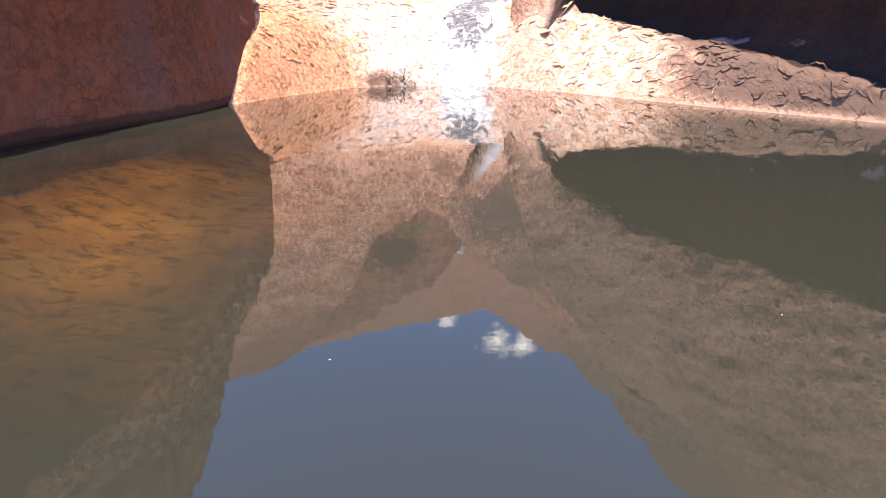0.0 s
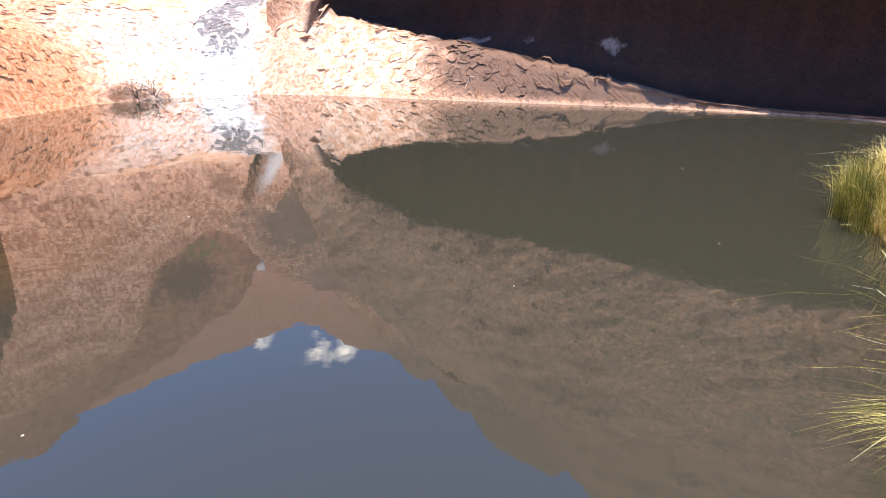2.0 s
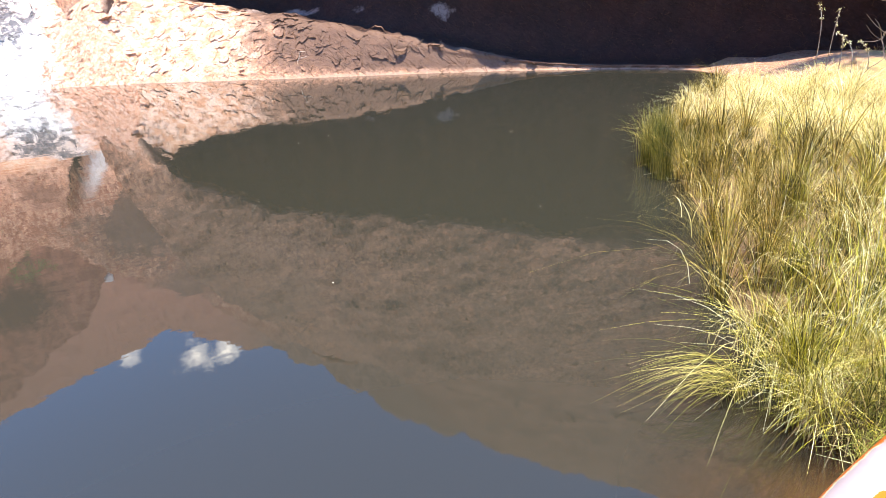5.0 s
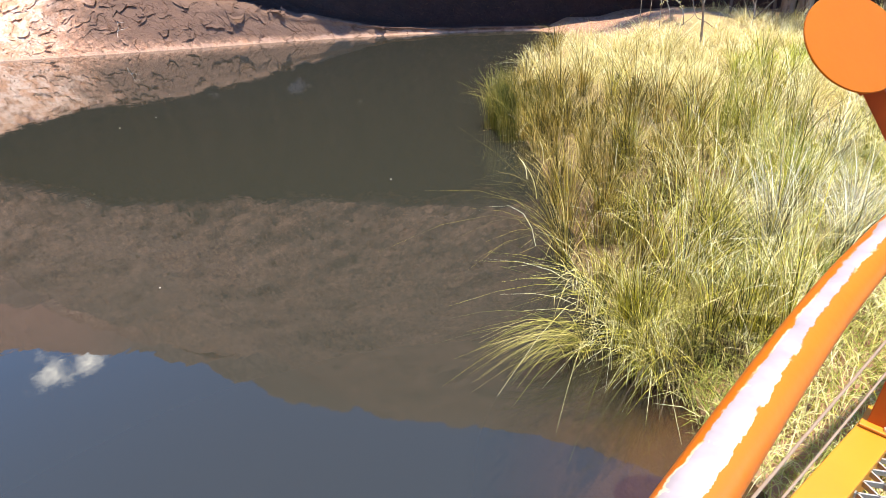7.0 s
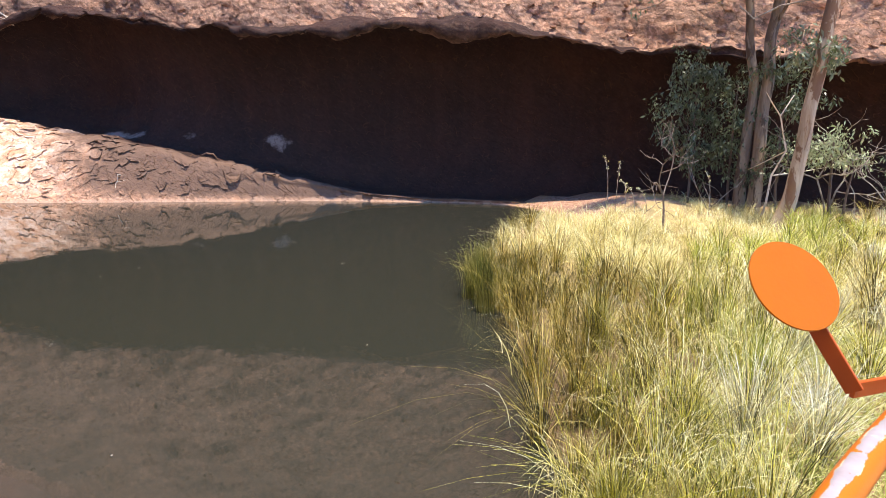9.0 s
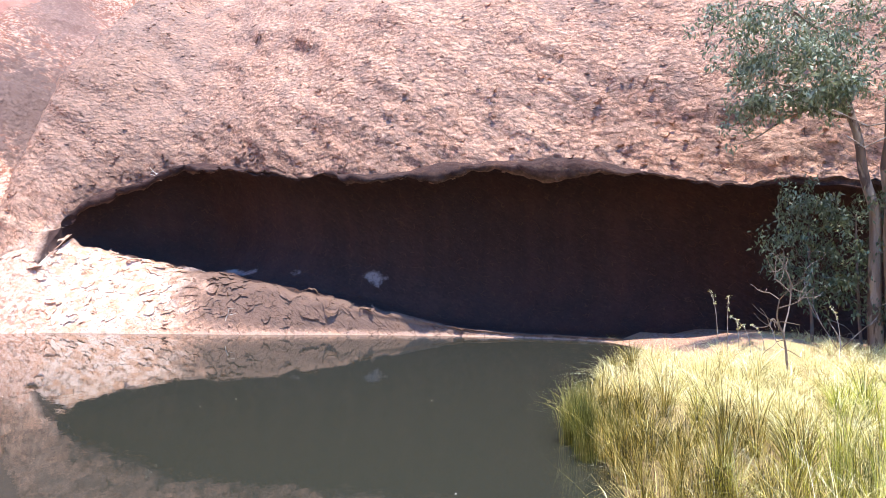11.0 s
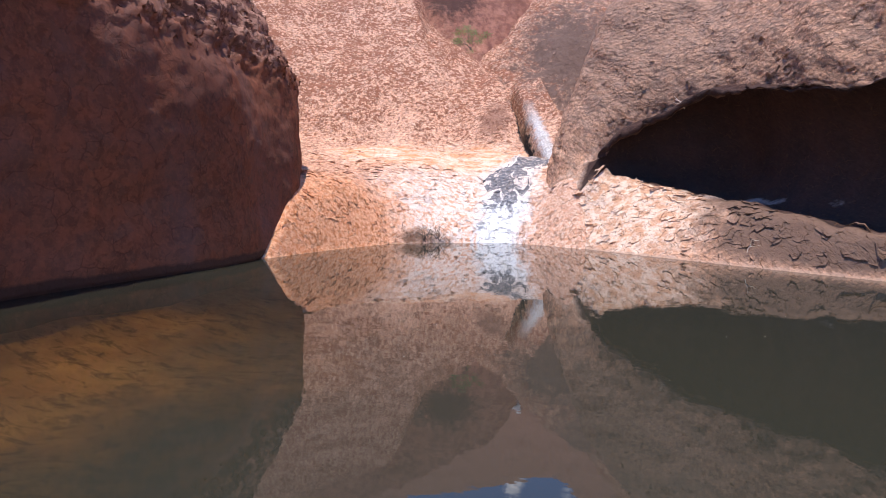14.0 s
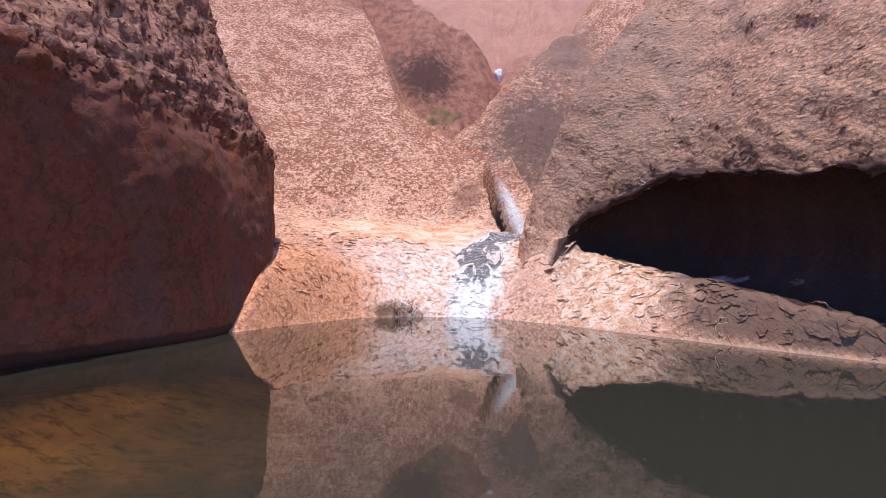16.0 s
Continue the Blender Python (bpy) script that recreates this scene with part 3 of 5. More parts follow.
def massif_profile(q):
    dc, zc, db, dl, zl, hs, ln = q
    o = min(1.0, max(0.0, (db - dl) / 1.2))
    cave = [(dc, zc), (dc + (db - dc) * 0.55, zc + 0.06 * (db - dc)), (db, zc + (zl - zc) * 0.35), (db - 0.1, zc + (zl - zc) * 0.75), (dl + (db - dl) * 0.55, zl + 0.35 * o), (dl + 0.02 * o, zl + 0.02)]
    foot, brow = (dc * 0.5, zc * 0.62), (dl + 0.05 + 0.2 * o, zl + 0.3 - 0.14 * o)
    # where there is no hollow the face runs straight up from the apron
    sheer = [(foot[0] + (brow[0] - foot[0]) * k / 7, foot[1] + (brow[1] - foot[1]) * k / 7) for k in range(1, 7)]
    w = min(1.0, o * 2.5)
    face = [(a[0] * w + b[0] * (1 - w), a[1] * w + b[1] * (1 - w)) for a, b in zip(cave, sheer)]
    return [(-1.6, -1.3), (-0.25, -0.15), (0, 0.02), foot] + face + [brow, (dl + 0.55 * ln, zl + 1.4 * hs), (dl + (1.75 - 0.2 * o) * ln, zl + 4 * hs), (dl + 4.3 * ln, zl + 8.5 * hs),
            (dl + 9 * (0.55 + 0.45 * ln), zl + 15.5 * hs), (dl + 19 * (0.8 + 0.2 * ln), zl + 28.5 * hs), (dl + 34, zl + 38 * hs), (dl + 60, zl + 41 * hs)]


MASSIF = [  # x, y, inward degrees; crest out, crest up, cave depth, lip out, lip up, height, lean
    (11, 64, 35, 0.5, 3.0, 0.8, 0.7, 4.0, 0.80, 0.8),
    (4.0, 42, 35, 0.5, 3.0, 0.55, 0.55, 3.2, 0.80, 0.5),
    (0.6, 32, 37, 0.1, 2.2, 0.1, 0.1, 2.5, 0.80, 0.58),
    (-0.3, 27.2, 43, 0.2, 2.5, 0.33, 0.38, 3.2, 0.80, 0.7),
    (0.05, 25.1, 49, 0.95, 2.6, 1.08, 1.15, 3.4, 0.79, 0.7),
    (0.75, 23.45, 54, 2.05, 3.2, 2.2, 2.22, 3.45, 0.78, 0.65),
    (1.35, 22.9, 54, 2.6, 3.0, 3.9, 2.6, 4.35, 0.78, 0.75),
    (2.3, 22.0, 55, 3.2, 2.62, 5.0, 3.2, 4.95, 0.78, 0.85),
    (4.2, 20.5, 54, 2.8, 1.98, 5.4, 3.3, 5.75, 0.81, 1.0),
    (7.2, 18.2, 54, 1.1, 1.38, 3.6, 1.6, 5.28, 0.92, 1.0),
    (10.1, 16.1, 50, 0.40, 0.75, 2.6, -0.15, 4.92, 1.0, 1.0),
    (12.7, 13.8, 41, 0.14, 0.2, 2.3, -0.45, 5.12, 1.03, 1.0),
    (14.8, 11.2, 32, 0.12, 0.12, 2.3, -0.5, 4.9, 1.05, 1.0),
    (16.7, 7.4, 20, 0.3, 0.12, 2.3, -0.4, 4.3, 1.10, 1.0),
    (17.8, 2.5, 10, 0.3, 0.12, 2.3, -0.2, 3.8, 1.15, 1.0),
    (18.2, -4, 0, 0.3, 0.12, 2.3, -0.1, 3.3, 1.18, 1.0),
    (17.0, -13, -18, 0.3, 0.12, 2.3, -0.1, 4.7, 1.18, 1.0),
]


def put_attribute(ob, name, values):
    ob.data.attributes.new(name, "FLOAT", "POINT").data.foreach_set("value", np.asarray(values, np.float32))


def flakes(name, v, rows, cols, count, size, seed, where, mat, parent, label, carry={}, turned=0.0, loose=1.0):
    """Lifted edges of exfoliating rock plates: short curved lips standing off the sheet."""
    rng = np.random.default_rng(seed)
    n = sheet_normals(v, rows, cols)
    g = v.reshape(rows, cols, 3)
    area = (np.linalg.norm(np.gradient(g, axis=0), axis=2) * np.linalg.norm(np.gradient(g, axis=1), axis=2)).ravel()
    w = area * where
    pick = rng.choice(len(v), count, p=w / w.sum())
    p, nn = v[pick] + rng.normal(0, 0.02, (count, 3)), n[pick]
    nn = np.where(nn[:, 2:] < -0.2, -nn, nn)
    down = np.array([0, 0, -1.0]) - nn * -nn[:, 2:]
    down /= np.maximum(np.linalg.norm(down, axis=1, keepdims=True), 1e-6)
    side = np.cross(nn, down)
    turn = rng.normal(turned, loose, count)[:, None]
    a, b = down * np.cos(turn) + side * np.sin(turn), side * np.cos(turn) - down * np.sin(turn)
    long = (size * np.minimum(rng.lognormal(0, 0.4, count), 1.6))[:, None]
    lift = (0.006 * rng.uniform(0.4, 1.9, count))[:, None] * (long / size) ** 0.5
    curve = rng.normal(0.5, 0.5, count)[:, None]
    verts = []
    for s_ in np.linspace(-1, 1, 7):
        jag = rng.normal(0, 0.07, count)[:, None] * long
        mid = p + b * long * 0.5 * s_ + a * (long * curve * (1 - s_ * s_) * 0.5 + jag)
        rise = lift * (1 - abs(s_) ** 3) + 0.006
        verts += [mid - a * long * 0.22 * (1.05 - s_ * s_) - nn * 0.012, mid + nn * rise, mid + nn * rise * 0.3 - a * 0.02, mid - nn * 0.05 - a * 0.05]
    verts = np.stack(verts, 1).reshape(-1, 3)
    base = np.arange(count)[:, None, None] * 28
    quad = np.array([[k * 4 + r, k * 4 + r + 1, k * 4 + r + 5, k * 4 + r + 4] for k in range(6) for r in range(3)])
    faces = (base + quad[None]).reshape(-1, 4)
    me = bpy.data.meshes.new(name)
    me.from_pydata(verts.tolist(), [], faces.tolist())
    me.materials.append(mat)
    ob = new(name, me)
    ob.parent = parent
    for key, values in carry.items():
        put_attribute(ob, key, np.repeat(values[pick], 28))
    return tagged(ob, label, kind="stuff")


def build_massif():
    around = np.concatenate([np.linspace(0, 5, 80)[:-1], np.linspace(5, 9, 46)[:-1], np.linspace(9, 11, 60)[:-1], np.linspace(11, 14, 90)[:-1], np.linspace(14, 17, 50)])
    rows, cols = 480, len(around)
    v = loft(MASSIF, massif_profile, rows, around, 0.30, 21, grit=0.06)
    # slanting ribs of the bedding, coarse and fine
    c, l = 0.58 * (v[:, 0] - v[:, 1]) - 0.57 * v[:, 2], 0.40 * (v[:, 0] - v[:, 1]) + 0.82 * v[:, 2]
    across = 0.3 * (v[:, 0] + v[:, 1])
    upper = np.tile(np.clip((around - 9.0) / 1.0, 0, 1), rows)
    ribs = 0.11 * fbm(np.stack([c * 0.32, l * 1.3, across * 0.6], -1), 3, 97) + 0.016 * fbm(np.stack([c * 1.0, l * 3.4, across * 2], -1), 2, 98, 0.5)
    v += sheet_normals(v, rows, cols) * (ribs * upper)[:, None]
    # ragged lip over the hollow and broken crest of the apron below it
    station = np.repeat(np.linspace(0, len(MASSIF) - 1, rows), cols)
    caved = np.clip((station - 4.9) / 0.8, 0, 1)
    rag = np.tile(np.interp(around, [8.5, 9.2, 10.6, 11.6], [0, 1, 0.8, 0]), rows) * caved
    v += sheet_normals(v, rows, cols) * (0.05 * rag * fbm(v * 3.0, 3, 131, 0.6))[:, None]
    v[:, 2] += rag * (0.13 * fbm(v * np.array([0.9, 0.9, 0.2]), 3, 133, 0.6) + 0.06 * fbm(v * np.array([3.2, 3.2, 0.3]), 2, 134))
    crest = np.tile(np.interp(around, [2.6, 3.8, 4.3, 5.4], [0, 1, 1, 0]), rows) * np.clip(v[:, 2] / 0.8, 0, 1) * caved
    v[:, 2] += crest * (0.10 * fbm(v * np.array([1.3, 1.3, 0.3]), 4, 135, 0.6) + 0.04 * np.abs(fbm(v * np.array([4.0, 4.0, 0.6]), 2, 137)))
    ob = grid_mesh("rock_massif", v, rows, cols, rock_massif)
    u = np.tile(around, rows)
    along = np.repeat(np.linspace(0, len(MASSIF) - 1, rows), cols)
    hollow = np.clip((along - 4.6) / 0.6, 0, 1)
    # dark from crest to lip for the hollow's shade, fading into a stained rim
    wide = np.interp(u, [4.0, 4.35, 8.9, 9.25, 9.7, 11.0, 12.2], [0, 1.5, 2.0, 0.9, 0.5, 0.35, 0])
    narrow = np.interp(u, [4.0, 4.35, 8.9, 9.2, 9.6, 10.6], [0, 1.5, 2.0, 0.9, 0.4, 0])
    shade_varnish = (wide + (narrow - wide) * np.clip((along - 9.0) / 2.0, 0, 1)) * hollow
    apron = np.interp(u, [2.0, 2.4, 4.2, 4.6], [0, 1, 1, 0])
    put_attribute(ob, "shade_varnish", shade_varnish), put_attribute(ob, "apron", apron)
    z = v[:, 2]
    carry = {"shade_varnish": shade_varnish, "apron": apron}
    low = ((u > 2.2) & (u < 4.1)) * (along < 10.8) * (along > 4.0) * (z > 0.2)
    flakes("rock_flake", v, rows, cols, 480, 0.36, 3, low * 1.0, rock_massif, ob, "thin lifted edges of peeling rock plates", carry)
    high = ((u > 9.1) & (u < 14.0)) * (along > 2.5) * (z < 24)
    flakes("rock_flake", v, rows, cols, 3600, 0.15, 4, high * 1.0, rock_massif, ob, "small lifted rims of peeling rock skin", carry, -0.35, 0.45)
    return tagged(ob, "huge rounded red sandstone cliff undercut by a dark shaded cave", "cliff", kind="structure")


build_massif()


def wall_profile(q):
    h, toe = q
    return [(-0.5 + toe, -1.2), (0.3 + toe, -0.2), (0.32 + toe, 0.12), (0.22 + toe * 0.9, 0.6), (0.05 + toe * 0.55, 1.8), (-0.12 + toe * 0.35, 3.4), (-0.2 + toe * 0.05, 5.0), (-0.12 - toe * 0.35, 6.3), (0.62, 7.5), (1.75, 9.5), (2.6, 11.8 * h), (3.9, 16 * h), (6.4, 21 * h), (12, 28 * h), (24, 33 * h)]


WALL = [  # x, y, inward degrees; height, undercut
    (-10.0, -14, 186, 0.95, 0), (-9.7, -5, 180, 0.95, 0), (-9.4, 3, 178, 0.95, 0), (-9.0, 8.6, 175, 0.95, 0), (-8.75, 11.6, 173, 0.95, -0.35), (-8.5, 14.6, 174, 0.95, -0.75),
    (-8.75, 17.1, 184, 1.0, -0.85), (-8.7, 19.4, 200, 1.0, -0.5), (-10.4, 22.6, 222, 1.05, 0), (-14, 26, 240, 1.1, 0), (-22, 30, 250, 1.15, 0)]


def build_wall():
    around = np.concatenate([np.linspace(0, 10, 130)[:-1], np.linspace(10, 14, 50)])
    v = loft(WALL, wall_profile, 300, around, 0.20, 51)
    top = np.tile(np.clip((around - 6.4) / 0.6, 0, 1), 300)[:, None]
    v += sheet_normals(v, 300, len(around)) * top * (0.13 * fbm(v * np.array([1.9, 1.9, 2.8]), 5, 61, 0.75))[:, None]
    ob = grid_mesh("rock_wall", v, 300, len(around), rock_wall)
    where = np.tile((around > 6.6) * 1.0, 300) * (v[:, 1] > 4) * (v[:, 1] < 24) * (v[:, 2] < 18)
    flakes("rock_flake", v, 300, len(around), 3600, 0.13, 5, where, rock_wall, ob, "ragged lifted edges of peeling rock")
    return tagged(ob, "smooth overhanging red rock wall standing in the pool", "rock wall", kind="structure")


build_wall()


def ridge(x, y, spine, slope, r):
    """Height of a rounded ridge along a spine of (x, y, z)."""
    p = np.stack([x, y], -1)
    best = np.full(len(x), -1e9)
    for a, b in zip(np.array(spine, float), np.array(spine, float)[1:]):
        ab = (b - a)[:2]
        t = np.clip(((p - a[:2]) @ ab) / (ab @ ab), 0, 1)
        d = np.linalg.norm(p - a[:2] - t[:, None] * ab, axis=1)
        best = np.maximum(best, a[2] + t * (b[2] - a[2]) - slope * (np.sqrt(d * d + r * r) - r))
    return best


def soft_max(a, b, k):
    h = np.clip(0.5 + 0.5 * (a - b) / k, 0, 1)
    return b + (a - b) * h + k * h * (1 - h)


SPUR = [(-4.4, 41.5, 9.2), (-5.88, 43.5, 10.9), (-8.5, 45.0, 12.6), (-11.29, 46.4, 14.7), (-12.95, 48.5, 16.8), (-15.9, 55.0, 24.0), (-18.9, 59.4, 29.0), (-29, 70, 42), (-39, 76, 52), (-60, 84, 60)]
SHOULDER = [(-7.0, 50.4, 12.9), (-4.1, 54.3, 16.3), (-2.8, 57.4, 19.0), (-1.6, 60.5, 22.2), (0.48, 65.6, 26.86), (3.28, 68.5, 29.09), (14, 78, 46)]
FAR_ROCK = [(-30, 76, 45), (-19, 73, 39), (-14.58, 69.8, 34.47), (-10.42, 70.6, 31.91), (-7.69, 71.5, 27.54), (-6.39, 72.2, 24.65), (-7.33, 72.1, 20.22)]
BACK = [(-80, 105, 80), (-30, 116, 65), (0, 122, 59.8), (8, 122, 59.8), (12, 122, 62.5), (17, 122, 71), (27, 122, 81)]
BACK_EAST = [(27, 122, 80), (40, 124, 96), (53, 126, 114), (68, 128, 130)]


def build_gorge():
    gx = np.concatenate([np.linspace(-46, -13, 60)[:-1], np.linspace(-13, 4, 150)[:-1], np.linspace(4, 26, 45)[:-1], np.linspace(26, 76, 40)])
    gy = np.concatenate([np.linspace(14.5, 36, 160)[:-1], np.linspace(36, 62, 110)[:-1], np.linspace(62, 135, 90)])
    X, Y = np.meshgrid(gx, gy)
    x, y = X.ravel(), Y.ravel()
    d = shore_distance(x, y)
    run = 0.75 + 1.55 * np.clip((x + 7.5) / 3.5, 0, 1)
    z = np.where(d < 0, 1.1 * d, 2.4 * (1 - np.exp(-np.maximum(d, 0) / run)) + 0.19 * d)
    z = np.where((d > 0) & (x < -7.2), np.minimum(z, 0.85 * (y - 16.25)), z)
    right = (x - (11.05 - 0.36 * y)) * 0.94
    east = (x + 12.95) * 0.878 + (y - 48.5) * 0.479
    spur = np.maximum(ridge(x, y, SPUR[:5], 1.02, 3.0), ridge(x, y, SPUR[4:], 1.02, 3.0) - 1.9 * np.maximum(east, 0)) - 4.5 * np.maximum(right, 0)
    z = soft_max(z, spur, 0.6)
    west = (y - 50.4) * 0.471 - (x + 7.0) * 0.882
    z = soft_max(z, ridge(x, y, SHOULDER, 1.05, 2.5) - 1.4 * np.maximum(west, 0), 0.8)
    z = soft_max(z, ridge(x, y, FAR_ROCK, 1.9, 2.0), 1.0)
    z = soft_max(z, ridge(x, y, BACK, 1.0, 6.0), 2.0)
    z = soft_max(z, ridge(x, y, BACK_EAST, 2.6, 8.0), 2.0)
    v = np.stack([x, y, z], -1)
    rough = 0.30 * fbm(v * 0.3, 4, 81) + 0.10 * fbm(v * 1.5, 4, 87, 0.6)
    v[:, 2] += rough * np.clip(d / 2.5, 0.08, 1) * np.clip(y / 40, 0.6, 2)
    v[:, 2] += 0.85 * np.exp(-((x - 1.15) / 0.95) ** 2 - ((y - 25.3) / 1.3) ** 2)
    chute = np.clip((right + 0.1) / 0.25, 0, 1) * np.clip((3.6 - right) / 1.2, 0, 1) * np.clip((y - 32.4) / 1.2, 0, 1) * np.clip((43.2 - y) / 1.5, 0, 1)
    floor = 3.4 + (y - 33) * 0.74 - 2.6 * np.exp(-((right - 0.25) / 0.36) ** 2) + 0.22 * np.maximum(right - 1.1, 0) ** 2
    v[:, 2] += (floor - v[:, 2]) * chute
    v[:, 2] -= np.clip(x - 1.6, 0, 30) * np.clip((46 - y) / 8, 0, 1) * 1.2
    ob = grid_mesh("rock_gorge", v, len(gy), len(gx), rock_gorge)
    where = (d > 0.3) * (y < 56) * (x > -20) * (x < 2.0) * np.where(y < 28, np.where(x < -4.5, 7.0, 4.0), 0.25)
    flakes("rock_flake", v, len(gy), len(gx), 2300, 0.27, 7, where, rock_gorge, ob, "thin lifted edges of peeling rock plates")
    return tagged(ob, "sunlit red rock gully with a dry waterfall chute", "rock slope", kind="structure")


build_gorge()

# ---- platform rail and sign ----
def paint_material(name, colour, worn=None, spec=0.5):
    k = Mat(name)
    col = k.mix(k.ramp(k.noise(6.0, 4.0), 0.35, 0.7, 0.0, 0.35), colour, tuple(c * 0.8 for c in colour))
    n = k.bump(k.noise(60.0, 4.0), 0.15, 0.002)
    rough = 0.38
    if worn:
        # paint rubbed through to pale primer along the top, with a cream rim
        across, lift = attribute(k, "across"), attribute(k, "lift")
        edge = k.math("ADD", k.ramp(k.noise(5.0, 2.0), 0.3, 0.7, -0.004, 0.004), k.ramp(k.noise(34.0, 6.0, 0.7), 0.3, 0.7, -0.004, 0.004))
        near = k.ramp(k.xyz()[0], 2.0, 1.6)
        side = k.math("ADD", k.math("ABSOLUTE", k.math("SUBTRACT", across, k.math("ADD", worn[0], k.math("MULTIPLY", near, 0.010)))), k.math("SUBTRACT", edge, k.math("MULTIPLY", near, 0.008)))
        upper = k.ramp(lift, 0.004, 0.009)
        rim = k.math("MULTIPLY", k.ramp(side, worn[1] + 0.0030, worn[1] + 0.0026), k.math("MULTIPLY", upper, k.ramp(k.noise(8.0, 3.0), 0.46, 0.5)))
        islands = k.ramp(k.noise(34.0, 4.0, 0.6), 0.63, 0.65)
        top = k.math("MULTIPLY", k.math("MULTIPLY", k.ramp(side, worn[1] + 0.0004, worn[1] - 0.0004), upper), k.math("SUBTRACT", 1.0, islands))
        col = k.mix(rim, col, (0.62, 0.54, 0.36))
        col = k.mix(top, col, k.mix(k.ramp(k.noise(16.0, 5.0), 0.3, 0.7), (0.31, 0.26, 0.275), (0.44, 0.39, 0.40)))
        n = k.bump(k.math("MAXIMUM", rim, top), 0.5, -0.0015, n)
    return k.surface(col, rough, n, spec=spec)


RAIL_Z = 1.645
RAIL = [(-2.2, 0.30), (0.2, 0.255), (0.85, 0.262), (1.25, 0.308), (1.5, 0.375), (1.75, 0.416), (2.0, 0.430), (2.4, 0.438), (2.7, 0.428), (3.0, 0.403), (3.4, 0.355), (3.9, 0.255), (4.6, 0.10), (5.3, -0.08)]
orange_rail = paint_material("orange_worn_paint", (0.62, 0.15, 0.008), (0.004, 0.0115))
orange_mat = paint_material("orange_paint", (0.50, 0.085, 0.008))


def rail_y(x):
    return float(np.interp(x, [p[0] for p in RAIL], [p[1] for p in RAIL]))


def build_rail():
    """Round rail bent inwards at its far end, with the paint worn along its top."""
    line = spline(RAIL, np.linspace(0, len(RAIL) - 1, 101))
    bm = bmesh.new()
    tube(bm, [(x, y, RAIL_Z) for x, y in line], 0.0325, 28)
    rail = thing("handrail", (0, 0, 0), "orange tubular handrail with worn white patches on top", "handrail")
    ob = part("rail_tube", bm, orange_rail, rail, smooth=True)
    co = np.empty(len(ob.data.vertices) * 3, np.float32)
    ob.data.vertices.foreach_get("co", co)
    co = co.reshape(-1, 3)
    centre = np.repeat(line, 28, 0)
    way = np.repeat(np.gradient(line, axis=0), 28, 0)
    way /= np.linalg.norm(way, axis=1, keepdims=True)
    off = co[:, :2] - centre
    put_attribute(ob, "across", off[:, 1] * way[:, 0] - off[:, 0] * way[:, 1])
    put_attribute(ob, "lift", co[:, 2] - RAIL_Z)


build_rail()

# ---- plants ----
def blade_material(name, tones, base):
    k = Mat(name)
    r = k.geo.outputs["Random Per Island"]
    ramp = k.t.nodes.new("ShaderNodeValToRGB")
    ramp.color_ramp.interpolation = "LINEAR"
    for i, t in enumerate(tones):
        e = ramp.color_ramp.elements[i] if i < 2 else ramp.color_ramp.elements.new(1.0)
        e.position, e.color = (i / (len(tones) - 1)) ** 0.8, (*t, 1)
    clump = k.ramp(k.noise(2.3, 3.0, 0.6), 0.36, 0.64, -0.34, 0.26)
    k.t.links.new(k.math("ADD", r, clump), ramp.inputs[0])
    col = k.mix(k.ramp(k.noise(0.9, 3.0), 0.45, 0.6, 0.0, 0.18), ramp.outputs[0], base)
    front = k.node("ShaderNodeBsdfPrincipled", Roughness=0.4)
    k.put(front.inputs["Base Color"], col)
    k.put(front.inputs["Specular IOR Level"], 0.3)
    glow = k.node("ShaderNodeBsdfTranslucent", Color=col)
    both = k.node("ShaderNodeMixShader", Fac=0.2)
    k.t.links.new(front.outputs[0], both.inputs[1]), k.t.links.new(glow.outputs[0], both.inputs[2])
    k.t.links.new(both.outputs[0], k.out.inputs["Surface"])
    return k.m


grass_mat = blade_material("tussock_grass", [(0.02, 0.024, 0.004), (0.09, 0.095, 0.008), (0.42, 0.39, 0.03), (0.92, 0.80, 0.14), (1.0, 0.95, 0.55)], (0.58, 0.47, 0.05))
straw_mat = blade_material("straw", [(0.30, 0.22, 0.06), (0.92, 0.80, 0.34), (1.0, 0.97, 0.68)], (0.90, 0.78, 0.30))
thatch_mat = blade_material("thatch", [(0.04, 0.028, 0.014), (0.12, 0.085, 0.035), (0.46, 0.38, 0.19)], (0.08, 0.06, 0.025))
short_mat = blade_material("short_grass", [(0.22, 0.25, 0.04), (0.58, 0.55, 0.16), (0.88, 0.80, 0.46)], (0.48, 0.48, 0.12))
spring_mat = blade_material("spring_grass", [(0.04, 0.055, 0.006), (0.26, 0.31, 0.02), (0.74, 0.73, 0.10), (1.0, 0.95, 0.42)], (0.44, 0.47, 0.04))
silver_mat = blade_material("silver_grass", [(0.07, 0.06, 0.03), (0.40, 0.37, 0.20), (0.82, 0.78, 0.58), (1.0, 0.98, 0.86)], (0.55, 0.52, 0.30))
olive_mat = blade_material("olive_grass", [(0.03, 0.026, 0.005), (0.12, 0.095, 0.012), (0.42, 0.31, 0.045), (0.90, 0.70, 0.26)], (0.32, 0.25, 0.03))
rush_mat = blade_material("dark_rush", [(0.03, 0.035, 0.006), (0.10, 0.11, 0.015), (0.24, 0.22, 0.03), (0.55, 0.46, 0.14)], (0.12, 0.13, 0.015))
plume_mat = blade_material("young_grass", [(0.06, 0.07, 0.01), (0.26, 0.24, 0.03), (0.66, 0.56, 0.20)], (0.30, 0.27, 0.03))


